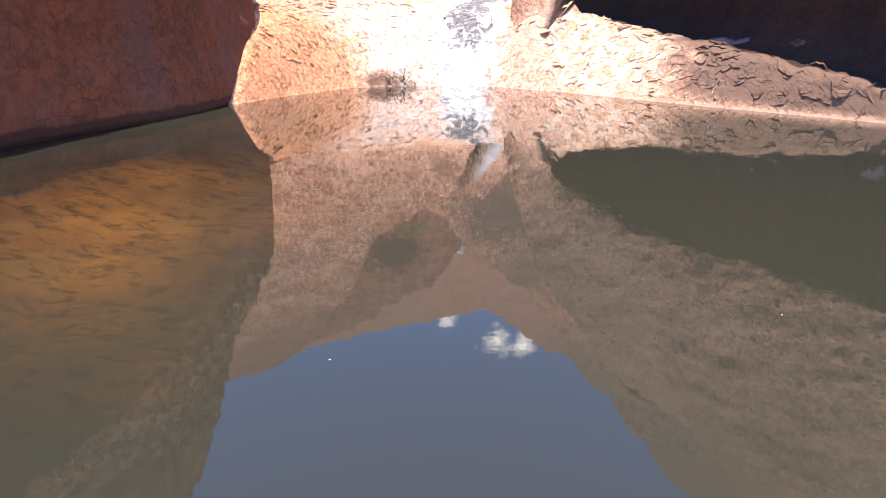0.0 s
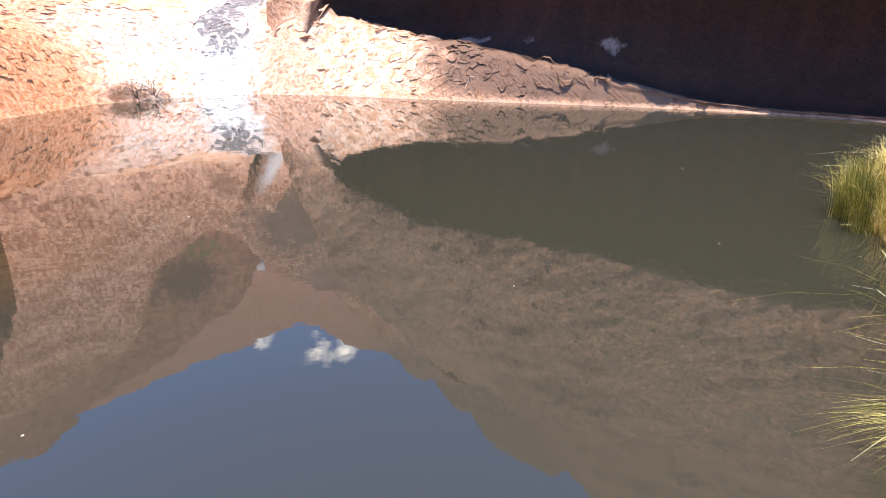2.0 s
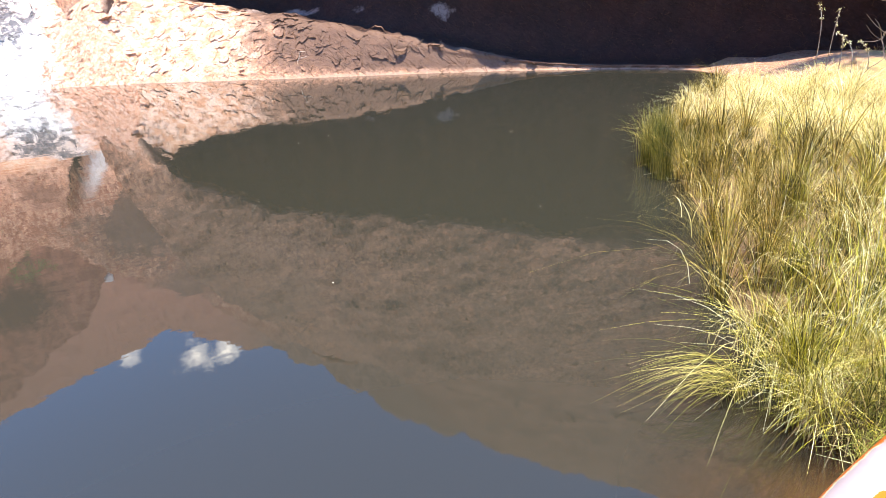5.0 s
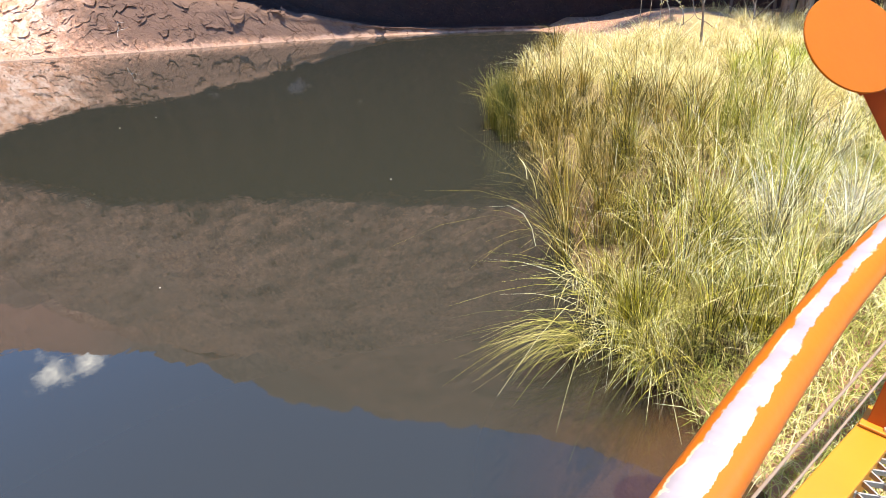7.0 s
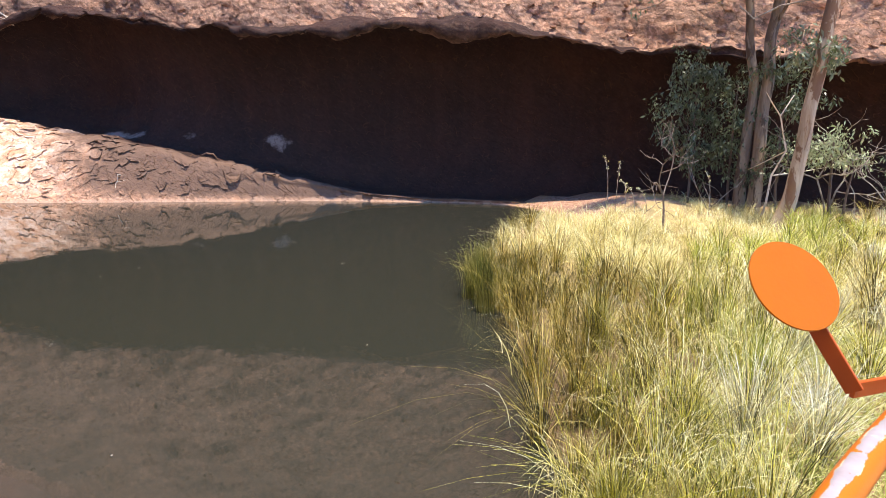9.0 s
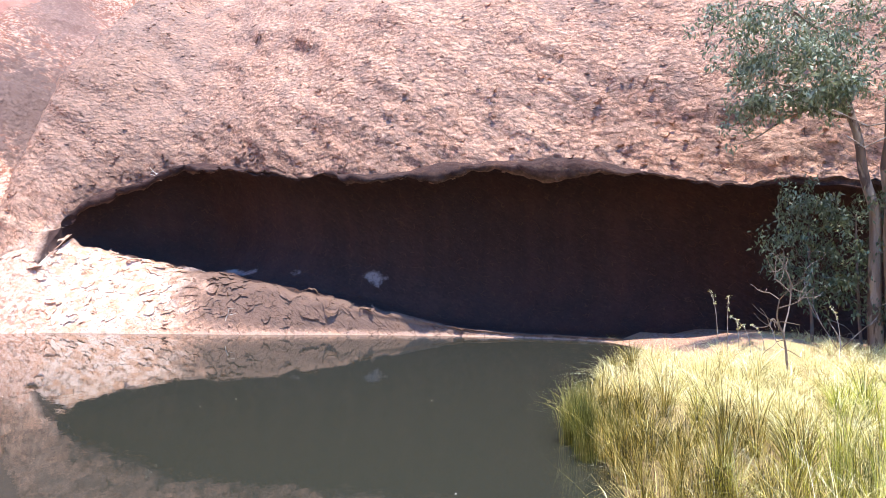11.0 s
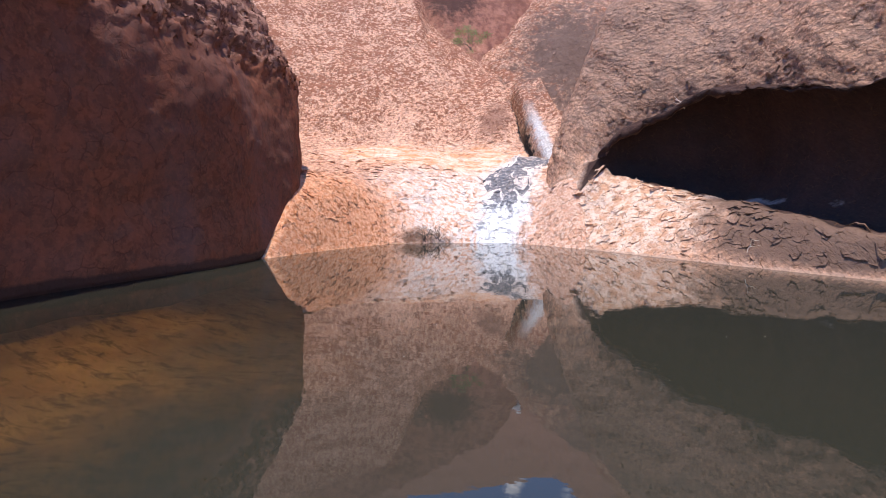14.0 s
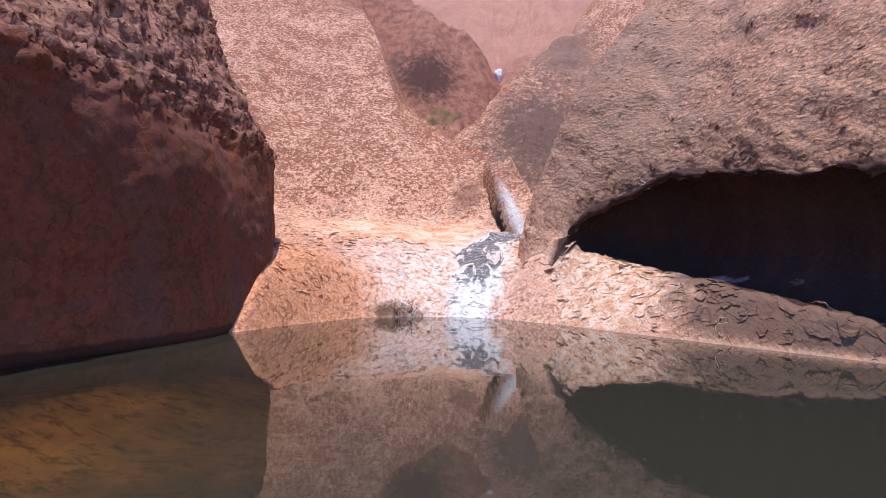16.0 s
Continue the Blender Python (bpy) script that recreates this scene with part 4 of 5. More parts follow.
def blades(roots, heads, height, width, droop, rng, segments=5):
    """Ribbons from roots (n, 3), leaning along heads (n, 2) and drooping. Returns vertices and faces."""
    n = len(roots)
    verts = []
    across = np.stack([-heads[:, 1], heads[:, 0], np.zeros(n)], -1)
    across /= np.maximum(np.linalg.norm(across, axis=1, keepdims=True), 1e-6)
    spin = rng.uniform(-1, 1, (n, 1))
    lean = np.concatenate([heads, np.zeros((n, 1))], 1)
    across = across * np.cos(spin) + lean / np.maximum(np.linalg.norm(lean, axis=1, keepdims=True), 1e-6) * np.sin(spin)
    sway = np.stack([-heads[:, 1], heads[:, 0], np.zeros(n)], -1) / np.maximum(np.linalg.norm(heads, axis=1, keepdims=True), 0.15) * rng.normal(0, 0.13, (n, 1))
    for s_ in np.linspace(0, 1, segments + 1):
        up = height * (s_ - droop * s_ ** 2.6)
        p = roots + lean * (height * (0.2 * s_ + 0.8 * s_ ** 2.3))[:, None] + sway * (height * s_ ** 2)[:, None] + np.array([0, 0, 1.0]) * up[:, None]
        w = (width * (1 - s_) ** 0.6 * 0.5 + 0.0003)[:, None] * across
        verts += [p - w, p + w]
    verts = np.stack(verts, 1).reshape(-1, 3)
    quad = np.array([[2 * k, 2 * k + 1, 2 * k + 3, 2 * k + 2] for k in range(segments)])
    faces = (np.arange(n)[:, None, None] * (2 * segments + 2) + quad[None]).reshape(-1, 4)
    return verts, faces


def mesh_of(name, verts, faces, mat, parent=None):
    me = bpy.data.meshes.new(name)
    me.vertices.add(len(verts))
    me.vertices.foreach_set("co", np.asarray(verts, np.float32).ravel())
    f = np.asarray(faces, np.int32)
    me.loops.add(f.size)
    me.loops.foreach_set("vertex_index", f.ravel())
    me.polygons.add(len(f))
    me.polygons.foreach_set("loop_start", np.arange(0, f.size, f.shape[1], dtype=np.int32))
    me.polygons.foreach_set("loop_total", np.full(len(f), f.shape[1], np.int32))
    me.update(calc_edges=True)
    me.materials.append(mat)
    ob = new(name, me)
    if parent is not None:
        ob.parent = parent
    return ob


def bank_height(x, y):
    d = shore_distance(x, y)
    return np.where(d < 0, 0.25 * d, (0.06 + 0.34 * (1 - np.exp(-np.maximum(d, 0) / 2.2))) * np.clip(d / 0.5, 0, 1)), d


def build_grass():
    rng = np.random.default_rng(12)
    m = 5200
    cx, cy = rng.uniform(3, 16.5, m), rng.uniform(0.6, 10.5, m)
    z, d = bank_height(cx, cy)
    keep = (d > -0.05) & (cx + 0.35 * cy < 18.6) & (cy > 0.72 + 0.015 * cx) & ~((cx > 13.0) & (cy > 7.4)) & ~((cx < 4.5) & (cy < 1.2))
    cx, cy, z, d = cx[keep], cy[keep], z[keep], d[keep]
    taken = []
    for i in range(len(cx)):
        gap = 0.29 if math.hypot(cx[i] - 1.5, cy[i]) < 6 else 0.33
        if all((cx[i] - cx[k]) ** 2 + (cy[i] - cy[k]) ** 2 > gap * gap for k in taken):
            taken.append(i)
    cx, cy, z, d = cx[taken], cy[taken], z[taken], d[taken]
    count_t = len(cx)
    tall = np.clip(0.72 + rng.normal(0, 0.20, count_t), 0.3, 1.15) * np.clip(0.9 + d * 0.2, 0.88, 1.0) * np.clip(1.0 - (cx - 5.0) * 0.055, 0.55, 0.95)

    def zone(x, y, rx, ry):
        return np.exp(-((cx - x) / rx) ** 2 - ((cy - y) / ry) ** 2)

    # each stretch of the bank has its own mix of growth
    patch = [fbm(np.stack([cx * 0.55, cy * 0.55, 0 * cx + 9 * i], -1), 3, 33 + i) * 0.35 + rng.normal(0, 0.16, count_t) for i in range(5)]
    olive = np.clip(1.5 - d * 0.75, 0, 1) * (cy > 2.0) + 0.75 * zone(7.6, 3.4, 0.9, 1.0) + patch[0]
    mixed = 0.45 + 0.4 * zone(5.2, 1.6, 1.4, 0.8) + patch[1]
    straw_ = 1.3 * np.clip((cx - 7.9) / 1.8, 0, 1) * np.clip((cy - 3.0) / 1.3, 0, 1) + 0.75 * zone(9.0, 2.6, 0.9, 0.8) + 0.2 * np.clip((cx - 11) / 3, 0, 1) + patch[2]
    spring = 1.15 * zone(10.4, 2.7, 1.5, 0.8) + 0.55 * zone(7.4, 2.1, 1.4, 0.6) + 0.6 * zone(13.0, 2.2, 2.0, 1.0) + patch[3]
    silver = 1.2 * zone(5.7, 1.15, 0.8, 0.35) + 0.5 * zone(9.5, 1.5, 2.0, 0.5) + patch[4]
    kind_of = np.argmax(np.stack([olive, mixed, straw_, spring, silver]), 0)
    for kind, mat, label in ((0, olive_mat, "olive-brown tussock grass along the water's edge"), (1, grass_mat, "yellow-green tussock grass along the pool bank"), (2, straw_mat, "sun-bleached straw-coloured tussock grass"),
                             (3, spring_mat, "bright green tussock grass on the bank"), (4, silver_mat, "silvery dry tussock grass beside the platform")):
        who = np.repeat(np.where(kind_of == kind)[0], 112 if kind != 2 else 105)
        n = len(who)
        ang, far = rng.uniform(0, 2 * math.pi, n), np.abs(rng.normal(0, 0.055, n))
        off = np.stack([np.cos(ang), np.sin(ang)], -1)
        over = np.clip(0.45 - d[who], 0, 0.45)
        bend = rng.uniform(size=n)
        habit = np.where(bend < 0.32, np.abs(rng.normal(0, 0.12, n)), np.where(bend < 0.8, 0.22 + np.abs(rng.normal(0, 0.22, n)), 0.55 + np.abs(rng.normal(0, 0.3, n))))
        habit = habit * (2.0 if kind == 2 else 1.0)
        heads = off * (0.03 + far * 1.6 + habit)[:, None] + rng.normal(0, 0.07, (n, 2)) + np.array([-0.06, 0.05]) * over[:, None]
        root = np.stack([cx[who] + off[:, 0] * far, cy[who] + off[:, 1] * far, z[who] - 0.03], -1)
        away = np.clip(np.hypot(root[:, 0] - 1.5, root[:, 1]) / 4, 1, 2.3)
        lean = np.linalg.norm(heads, axis=1)
        v, f = blades(root, heads, tall[who] * (0.85 if kind == 2 else 1.0) * rng.uniform(0.5, 1.3, n), rng.uniform(0.0022, 0.0055, n) * away, np.clip(lean * rng.uniform(0.1, 1.0, n), 0, 0.85), rng)
        tagged(mesh_of("tussock_grass", v, f, mat), label, "grass", kind="stuff")
    # dead straw, bent and fallen across the green
    n = 13000
    weight = np.where((d < 1.7) & (cy > 2.2), 0.12, 1.0)
    pick = rng.choice(count_t, n, p=weight / weight.sum())
    ang = rng.uniform(0, 2 * math.pi, n)
    root = np.stack([cx[pick] + rng.normal(0, 0.12, n), cy[pick] + rng.normal(0, 0.12, n), z[pick] + rng.uniform(0, 0.3, n) * tall[pick]], -1)
    v, f = blades(root, np.stack([np.cos(ang), np.sin(ang)], -1) * rng.uniform(0.3, 1.3, (n, 1)), tall[pick] * rng.uniform(0.4, 0.9, n), rng.uniform(0.0025, 0.0052, n) * np.clip(np.hypot(root[:, 0] - 1.5, root[:, 1]) / 4, 1, 2.2), rng.uniform(0.2, 0.9, n), rng)
    tagged(mesh_of("straw", v, f, straw_mat), "pale dead straw tangled through the grass", "straw", kind="stuff")
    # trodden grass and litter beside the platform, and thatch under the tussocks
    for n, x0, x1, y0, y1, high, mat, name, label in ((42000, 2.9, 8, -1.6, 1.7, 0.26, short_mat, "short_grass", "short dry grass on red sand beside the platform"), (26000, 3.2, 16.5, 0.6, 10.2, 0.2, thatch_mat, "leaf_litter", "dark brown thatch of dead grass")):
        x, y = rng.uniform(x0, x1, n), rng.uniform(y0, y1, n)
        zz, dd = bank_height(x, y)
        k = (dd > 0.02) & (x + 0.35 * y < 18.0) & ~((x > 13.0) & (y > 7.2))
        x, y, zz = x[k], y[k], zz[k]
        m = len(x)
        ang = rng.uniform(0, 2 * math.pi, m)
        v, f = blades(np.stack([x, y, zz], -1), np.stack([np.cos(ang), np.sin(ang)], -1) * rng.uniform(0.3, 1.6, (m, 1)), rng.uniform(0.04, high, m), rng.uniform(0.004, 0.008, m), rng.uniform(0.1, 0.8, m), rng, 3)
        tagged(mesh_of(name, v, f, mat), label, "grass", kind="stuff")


build_grass()


def tussock(name, place, aim, n, tall, fan, seed, mat, label):
    """One clump of long blades, leaning along aim."""
    rng = np.random.default_rng(seed)
    n = int(n * 0.75)
    t = thing(name, place, label, "grass clump")
    ang = rng.uniform(0, 2 * math.pi, n)
    heads = np.stack([np.cos(ang), np.sin(ang)], -1) * np.abs(rng.normal(0, fan, (n, 1))) + np.array(aim)
    heads *= np.minimum(1, 1.25 / np.linalg.norm(heads, axis=1, keepdims=True))
    root = np.stack([rng.normal(0, 0.06, n), rng.normal(0, 0.06, n), np.full(n, -0.05)], -1)
    v, f = blades(root, heads, tall * rng.uniform(0.45, 1.1, n), rng.uniform(0.0022, 0.0048, n), np.clip(np.linalg.norm(heads, axis=1) * rng.uniform(0.4, 1.1, n), 0.05, 0.9), rng, 7)
    tagged(mesh_of("blade_tuft", v, f, mat, t), kind="stuff")
    return t


LEAN = "big arching grass clump spilling over the pool edge"
tussock("grass_clump", (3.86, 1.72, 0.07), (-0.98, 0.52), 165, 0.60, 0.34, 61, plume_mat, "green plume of grass hanging out over the water")
for i, (x, y, tall, n, mat) in enumerate([(4.1, 1.5, 0.7, 340, grass_mat), (4.45, 1.05, 0.8, 300, grass_mat), (4.7, 1.78, 0.75, 340, olive_mat), (5.12, 2.2, 0.75, 340, grass_mat),
                                          (4.95, 1.5, 0.95, 360, grass_mat), (5.6, 2.65, 0.8, 340, olive_mat), (6.15, 3.2, 0.85, 340, olive_mat), (5.7, 2.1, 1.0, 380, olive_mat), (6.5, 4.0, 0.95, 340, olive_mat), (6.3, 2.9, 1.05, 360, grass_mat)]):
    tussock("grass_clump", (x, y, 0.08), (-0.06, 0.02), n, tall * 0.92, 0.30, 63 + i, mat, LEAN)
# low dark thatch and rush clumps stand in for shade below the drooping blades
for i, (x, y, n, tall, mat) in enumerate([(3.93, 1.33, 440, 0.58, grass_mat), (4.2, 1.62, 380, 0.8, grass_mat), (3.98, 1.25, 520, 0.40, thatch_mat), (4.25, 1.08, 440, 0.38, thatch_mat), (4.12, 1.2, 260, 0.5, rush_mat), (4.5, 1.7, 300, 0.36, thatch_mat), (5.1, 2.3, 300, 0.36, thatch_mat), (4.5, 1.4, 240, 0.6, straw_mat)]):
    tussock("grass_clump", (x, y, 0.08), (-0.3, 0.02), n, tall, 0.46, 120 + i, mat, "dense yellow-green grass clump drooping over the muddy edge" if mat != thatch_mat else "dark mat of dead grass standing in for shade under the drooping clump")
for i, (x, y) in enumerate([(6.95, 4.95), (7.25, 5.35), (7.7, 5.6), (7.3, 4.8), (6.75, 4.75), (7.05, 5.25)]):
    tussock("grass_clump", (x, y, 0.05), (-0.04, 0.04), 420, 0.82, 0.24, 90 + i, rush_mat, "dense dark olive rush clump at the corner of the bank")


for i, (x, y) in enumerate([(6.4, 1.75), (6.75, 2.05), (7.2, 2.4), (7.5, 1.9), (6.0, 1.45)]):
    tussock("grass_clump", (x, y, 0.12), (0.0, 0.0), 260, 1.0, 0.09, 150 + i, rush_mat if i % 2 else spring_mat, "tall upright rush clump standing above the grass")


def bark_material(name, pale, brown, scar, shag):
    k = Mat(name)
    streak = k.noise(5.0, 6.0, 0.7, k.scaled(1, 1, 0.12))
    col = k.mix(k.ramp(streak, 0.4, 0.62), pale, brown)
    patch = k.ramp(k.noise(2.6, 5.0, 0.65, k.scaled(1.2, 1.2, 0.4), 0.6), 0.52, 0.56, 0.0, 0.9)
    col = k.mix(patch, col, scar)
    return k.surface(col, 0.8, k.bump(k.math("ADD", streak, k.math("MULTIPLY", patch, 0.4)), shag, 0.03), spec=0.2)


def leaf_material(name, a, b):
    k = Mat(name)
    col = k.mix(k.geo.outputs["Random Per Island"], a, b)
    front = k.node("ShaderNodeBsdfPrincipled", Roughness=0.42)
    k.put(front.inputs["Base Color"], col)
    glow = k.node("ShaderNodeBsdfTranslucent", Color=col)
    both = k.node("ShaderNodeMixShader", Fac=0.25)
    k.t.links.new(front.outputs[0], both.inputs[1]), k.t.links.new(glow.outputs[0], both.inputs[2])
    k.t.links.new(both.outputs[0], k.out.inputs["Surface"])
    return k.m


bark_mat = bark_material("gum_bark", (0.58, 0.45, 0.32), (0.36, 0.23, 0.14), (0.20, 0.10, 0.055), 0.6)
# bark of the twin trunks, darkened in colour for the shade they stand in
shaded_shaggy_mat = bark_material("shaded_shaggy_bark", (0.36, 0.28, 0.21), (0.20, 0.14, 0.10), (0.12, 0.08, 0.06), 1.0)
gum_leaf = leaf_material("gum_leaf", (0.11, 0.14, 0.06), (0.34, 0.37, 0.24))
dark_leaf = leaf_material("shrub_leaf", (0.05, 0.065, 0.025), (0.20, 0.23, 0.13))
pale_leaf = leaf_material("pale_shrub_leaf", (0.30, 0.35, 0.16), (0.60, 0.62, 0.38))
green_leaf = leaf_material("green_shrub_leaf", (0.10, 0.20, 0.04), (0.22, 0.34, 0.09))
dead_bark = Mat("dead_twig")
dead_bark = dead_bark.surface(dead_bark.mix(dead_bark.ramp(dead_bark.noise(7.0, 3.0), 0.4, 0.6), (0.40, 0.34, 0.28), (0.20, 0.14, 0.10)), 0.85)
char_bark = Mat("dark_twig")
char_bark = char_bark.surface(char_bark.mix(char_bark.noise(9.0), (0.12, 0.08, 0.06), (0.24, 0.18, 0.14)), 0.85)


def leaves(centres, per, size, hang, rng, spread_):
    """Narrow leaves round the centres; hang: how far they point down."""
    n = len(centres) * per
    p = np.repeat(np.asarray(centres, float), per, 0) + rng.normal(0, spread_, (n, 3))
    d = rng.normal(0, 1, (n, 3)) + np.array([0, 0, -hang])
    d /= np.linalg.norm(d, axis=1, keepdims=True)
    s_ = np.cross(d, rng.normal(0, 1, (n, 3)))
    s_ /= np.linalg.norm(s_, axis=1, keepdims=True)
    long = size * rng.uniform(0.6, 1.3, (n, 1))
    wide = long * 0.17
    verts = np.stack([p, p + d * long * 0.45 + s_ * wide, p + d * long, p + d * long * 0.45 - s_ * wide], 1).reshape(-1, 3)
    return verts, np.arange(4 * n).reshape(-1, 4)


def branching(bm, start, way, length, radius, depth, rng, tips, bend=0.35, split=2, thin=0.62):
    pts, radii = [Vector(start)], [radius]
    d = Vector(way).normalized()
    for i in range(4):
        d = (d + Vector(rng.normal(0, bend * 0.45, 3))).normalized()
        pts.append(pts[-1] + d * length / 4)
        radii.append(radius * (1 - 0.35 * (i + 1) / 4))
    tube(bm, pts, radii, 7 if radius > 0.03 else 4)
    if depth == 0:
        tips.append(tuple(pts[-1]))
        return
    for _ in range(split):
        turn = (d + Vector(rng.normal(0, bend * 1.5, 3))).normalized()
        branching(bm, pts[-1 if rng.uniform() < 0.6 else -2], turn, length * rng.uniform(0.6, 0.85), radius * thin, depth - 1, rng, tips, bend, split, thin)


def gum_tree(place, trunks, crowns, seed, label, name="gum_tree", category="tree", leaf=None, sprigs=34, per=20, size=0.13, bark=None):
    """trunks: lists of (x, y, z, radius) from the base; crowns: (x, y, z, size) of leaf clouds, all relative to place. Leaves hang in sprigs."""
    rng = np.random.default_rng(seed)
    t = thing(name, place, label, category)
    for path in trunks:
        bm = bmesh.new()
        pts = spline(np.array(path), np.linspace(0, len(path) - 1, 26))
        wob = 0.035 * np.stack([fbm(pts[:, :3] * 1.3, 2, seed), fbm(pts[:, :3] * 1.3, 2, seed + 3), 0 * pts[:, 0]], -1)
        tube(bm, [tuple(p) for p in pts[:, :3] + wob], list(pts[:, 3]), 14)
        part("trunk", bm, bark or bark_mat, t, smooth=True)
    for x, y, z, reach in crowns:
        bm, tips = bmesh.new(), []
        near_ = min((p for q in trunks for p in q), key=lambda p: (p[0] - x) ** 2 + (p[1] - y) ** 2 + (p[2] - z + 0.8) ** 2)
        thick = min(0.045, near_[3] * 0.5)
        branching(bm, near_[:3], (x - near_[0], y - near_[1], z - near_[2]), max(0.5, 0.6 * math.dist(near_[:3], (x, y, z))), thick, 2, rng, tips, 0.3)
        part("limb", bm, bark or bark_mat, t, smooth=True)
        c = np.array([x, y, z]) + rng.normal(0, 1, (sprigs, 3)) * np.array([reach, reach, reach * 0.7]) * 0.5
        c = np.concatenate([c, np.array(tips)])
        v, f = leaves(c, per, size, 1.3, rng, 0.085)
        mesh_of("crown", v, f, leaf or gum_leaf, t)
    return t


gum = gum_tree((14.14, 3.39, 0.35), [[(0, 0.03, -0.1, 0.20), (0.03, -0.06, 0.5, 0.145), (0.06, -0.14, 1.4, 0.128), (0.10, -0.24, 2.9, 0.12), (0.12, -0.30, 4.2, 0.112), (0.1, -0.5, 7.0, 0.09), (0.2, -0.6, 9.5, 0.06)]],
               [(0.5, -1.6, 7.9, 1.3), (-0.3, -0.6, 9.3, 1.5), (1.1, 0.4, 8.6, 1.2), (0.2, -0.2, 3.35, 0.35)], 71, "tall gum tree with smooth mottled cream and brown trunk")
gum_tree((15.9, 4.55, 0.35), [[(-0.02, 0.16, -0.1, 0.15), (-0.03, 0.2, 1.2, 0.125), (-0.02, 0.18, 2.7, 0.105), (-0.06, 0.38, 4.0, 0.09), (-0.12, 0.54, 5.1, 0.08), (-0.3, 0.9, 7.0, 0.06)],
                              [(0.05, -0.14, -0.1, 0.16), (0.03, -0.10, 1.2, 0.14), (0.0, -0.06, 2.7, 0.125), (-0.02, -0.1, 4.2, 0.115), (-0.02, -0.14, 5.1, 0.105), (0.2, -0.4, 7.6, 0.08)]],
         [(-2.0, 1.65, 6.1, 0.6), (-1.8, 1.75, 5.35, 0.55), (-1.7, 1.0, 6.4, 0.75), (-1.35, 0.85, 5.35, 0.6), (-2.2, 1.6, 7.1, 0.8), (-1.3, 0.3, 5.5, 0.5), (-1.0, 0.8, 6.3, 0.7), (-0.8, -0.7, 5.4, 0.45), (0.3, -0.5, 7.6, 1.3), (-0.4, 1.2, 7.5, 1.1)], 72,
         "twin-stemmed gum tree with shaggy bark darkened grey-brown for shade", sprigs=44, per=22, bark=shaded_shaggy_mat)
stem = [(0, 0, -0.1, 0.035), (0.02, 0.05, 0.8, 0.03), (0.0, 0.1, 1.8, 0.022), (0.05, 0.1, 3.0, 0.012)]
for place, crowns, seed, label in (((15.75, 5.85, 0.35), [(-0.1, 0.2, 3.3, 0.6), (-0.25, 0.35, 2.6, 0.65), (-0.2, 0.3, 1.8, 0.6), (0.1, -0.2, 3.0, 0.6), (0.05, -0.3, 2.1, 0.6), (-0.1, 0.0, 1.2, 0.55)], 81, "dense dark green gum sapling growing under the cliff"),
                                   ((15.95, 5.0, 0.35), [(0, 0.1, 3.1, 0.6), (0.1, -0.1, 2.3, 0.6), (0, 0.3, 1.5, 0.55), (0.0, -0.3, 1.0, 0.5)], 82, "dark green gum sapling behind the twin trunks"),
                                   ((16.1, 4.0, 0.35), [(0, 0.2, 3.3, 0.5), (0, -0.1, 2.6, 0.5), (0.1, 0.1, 1.6, 0.5)], 83, "thin dark sapling in front of the cave")):
    gum_tree(place, [stem], crowns, seed, label, "gum_sapling", "sapling", dark_leaf, 26, 20, 0.12, char_bark)
gum_tree((15.55, 2.85, 0.35), [stem[:3], [(0.1, -0.2, -0.1, 0.03), (0.1, -0.25, 0.7, 0.022), (0.1, -0.3, 1.2, 0.012)]], [(0, 0.2, 1.75, 0.42), (-0.1, 0.5, 1.5, 0.36), (0.05, -0.1, 1.4, 0.42)], 84, "pale green leafy shrub on thin dark stems", "shrub", "shrub", pale_leaf, 20, 20, 0.10, char_bark)


def bare_limb(points, parent):
    bm = bmesh.new()
    tube(bm, points, [0.018 * (1 - 0.13 * i) for i in range(len(points))], 6)
    part("bare_limb", bm, dead_bark, parent, "bleached leafless branch")


bare_limb([(0.05, -0.1, 4.3), (-0.25, 0.3, 4.45), (-0.5, 0.75, 4.4), (-0.8, 1.2, 4.75)], gum)
bare_limb([(0.05, -0.1, 4.35), (-0.2, 0.45, 4.25), (-0.35, 0.85, 4.05), (-0.45, 1.1, 4.3)], gum)


def shrub(name, place, size, leaf, seed, per, label, twig=None, count=5, thick=0.022, split=2):
    rng = np.random.default_rng(seed)
    t = thing(name, place, label, "shrub")
    tips, lean = [], 0.5 if count > 2 else 0.15
    for i in range(count):
        bm = bmesh.new()
        a = rng.uniform(0, 2 * math.pi)
        branching(bm, (rng.normal(0, 0.05), rng.normal(0, 0.05), -0.05), (lean * math.cos(a), lean * math.sin(a), 1.0), size * 0.42, thick, 3, rng, tips, 0.42, split)
        part("stem", bm, twig or char_bark, t)
    if per:
        v, f = leaves(tips, per * 2, 0.085, 0.4, rng, size * 0.075)
        mesh_of("crown", v, f, leaf, t)
    return t


shrub("shrub", (15.8, 1.4, 0.35), 2.0, dark_leaf, 84, 30, "dark shrub in the shade of the cliff", count=5)
shrub("dead_sapling", (12.0, 4.85, 0.35), 2.5, None, 85, 0, "leafless dark twiggy sapling among the grass", char_bark, 1, 0.026, 3)
shrub("dead_shrub", (15.6, 2.95, 0.35), 2.6, None, 86, 0, "leafless pale grey sapling behind the gum tree", dead_bark, 2, 0.026, 3)
shrub("dead_shrub", (15.0, 1.5, 0.35), 2.2, None, 87, 0, "leafless pale grey shrub with spreading branches", dead_bark, 7, 0.02)
shrub("dead_shrub", (15.2, 5.1, 0.35), 2.7, None, 78, 0, "leafless pale twigs in front of the dark saplings", dead_bark, 3, 0.014)
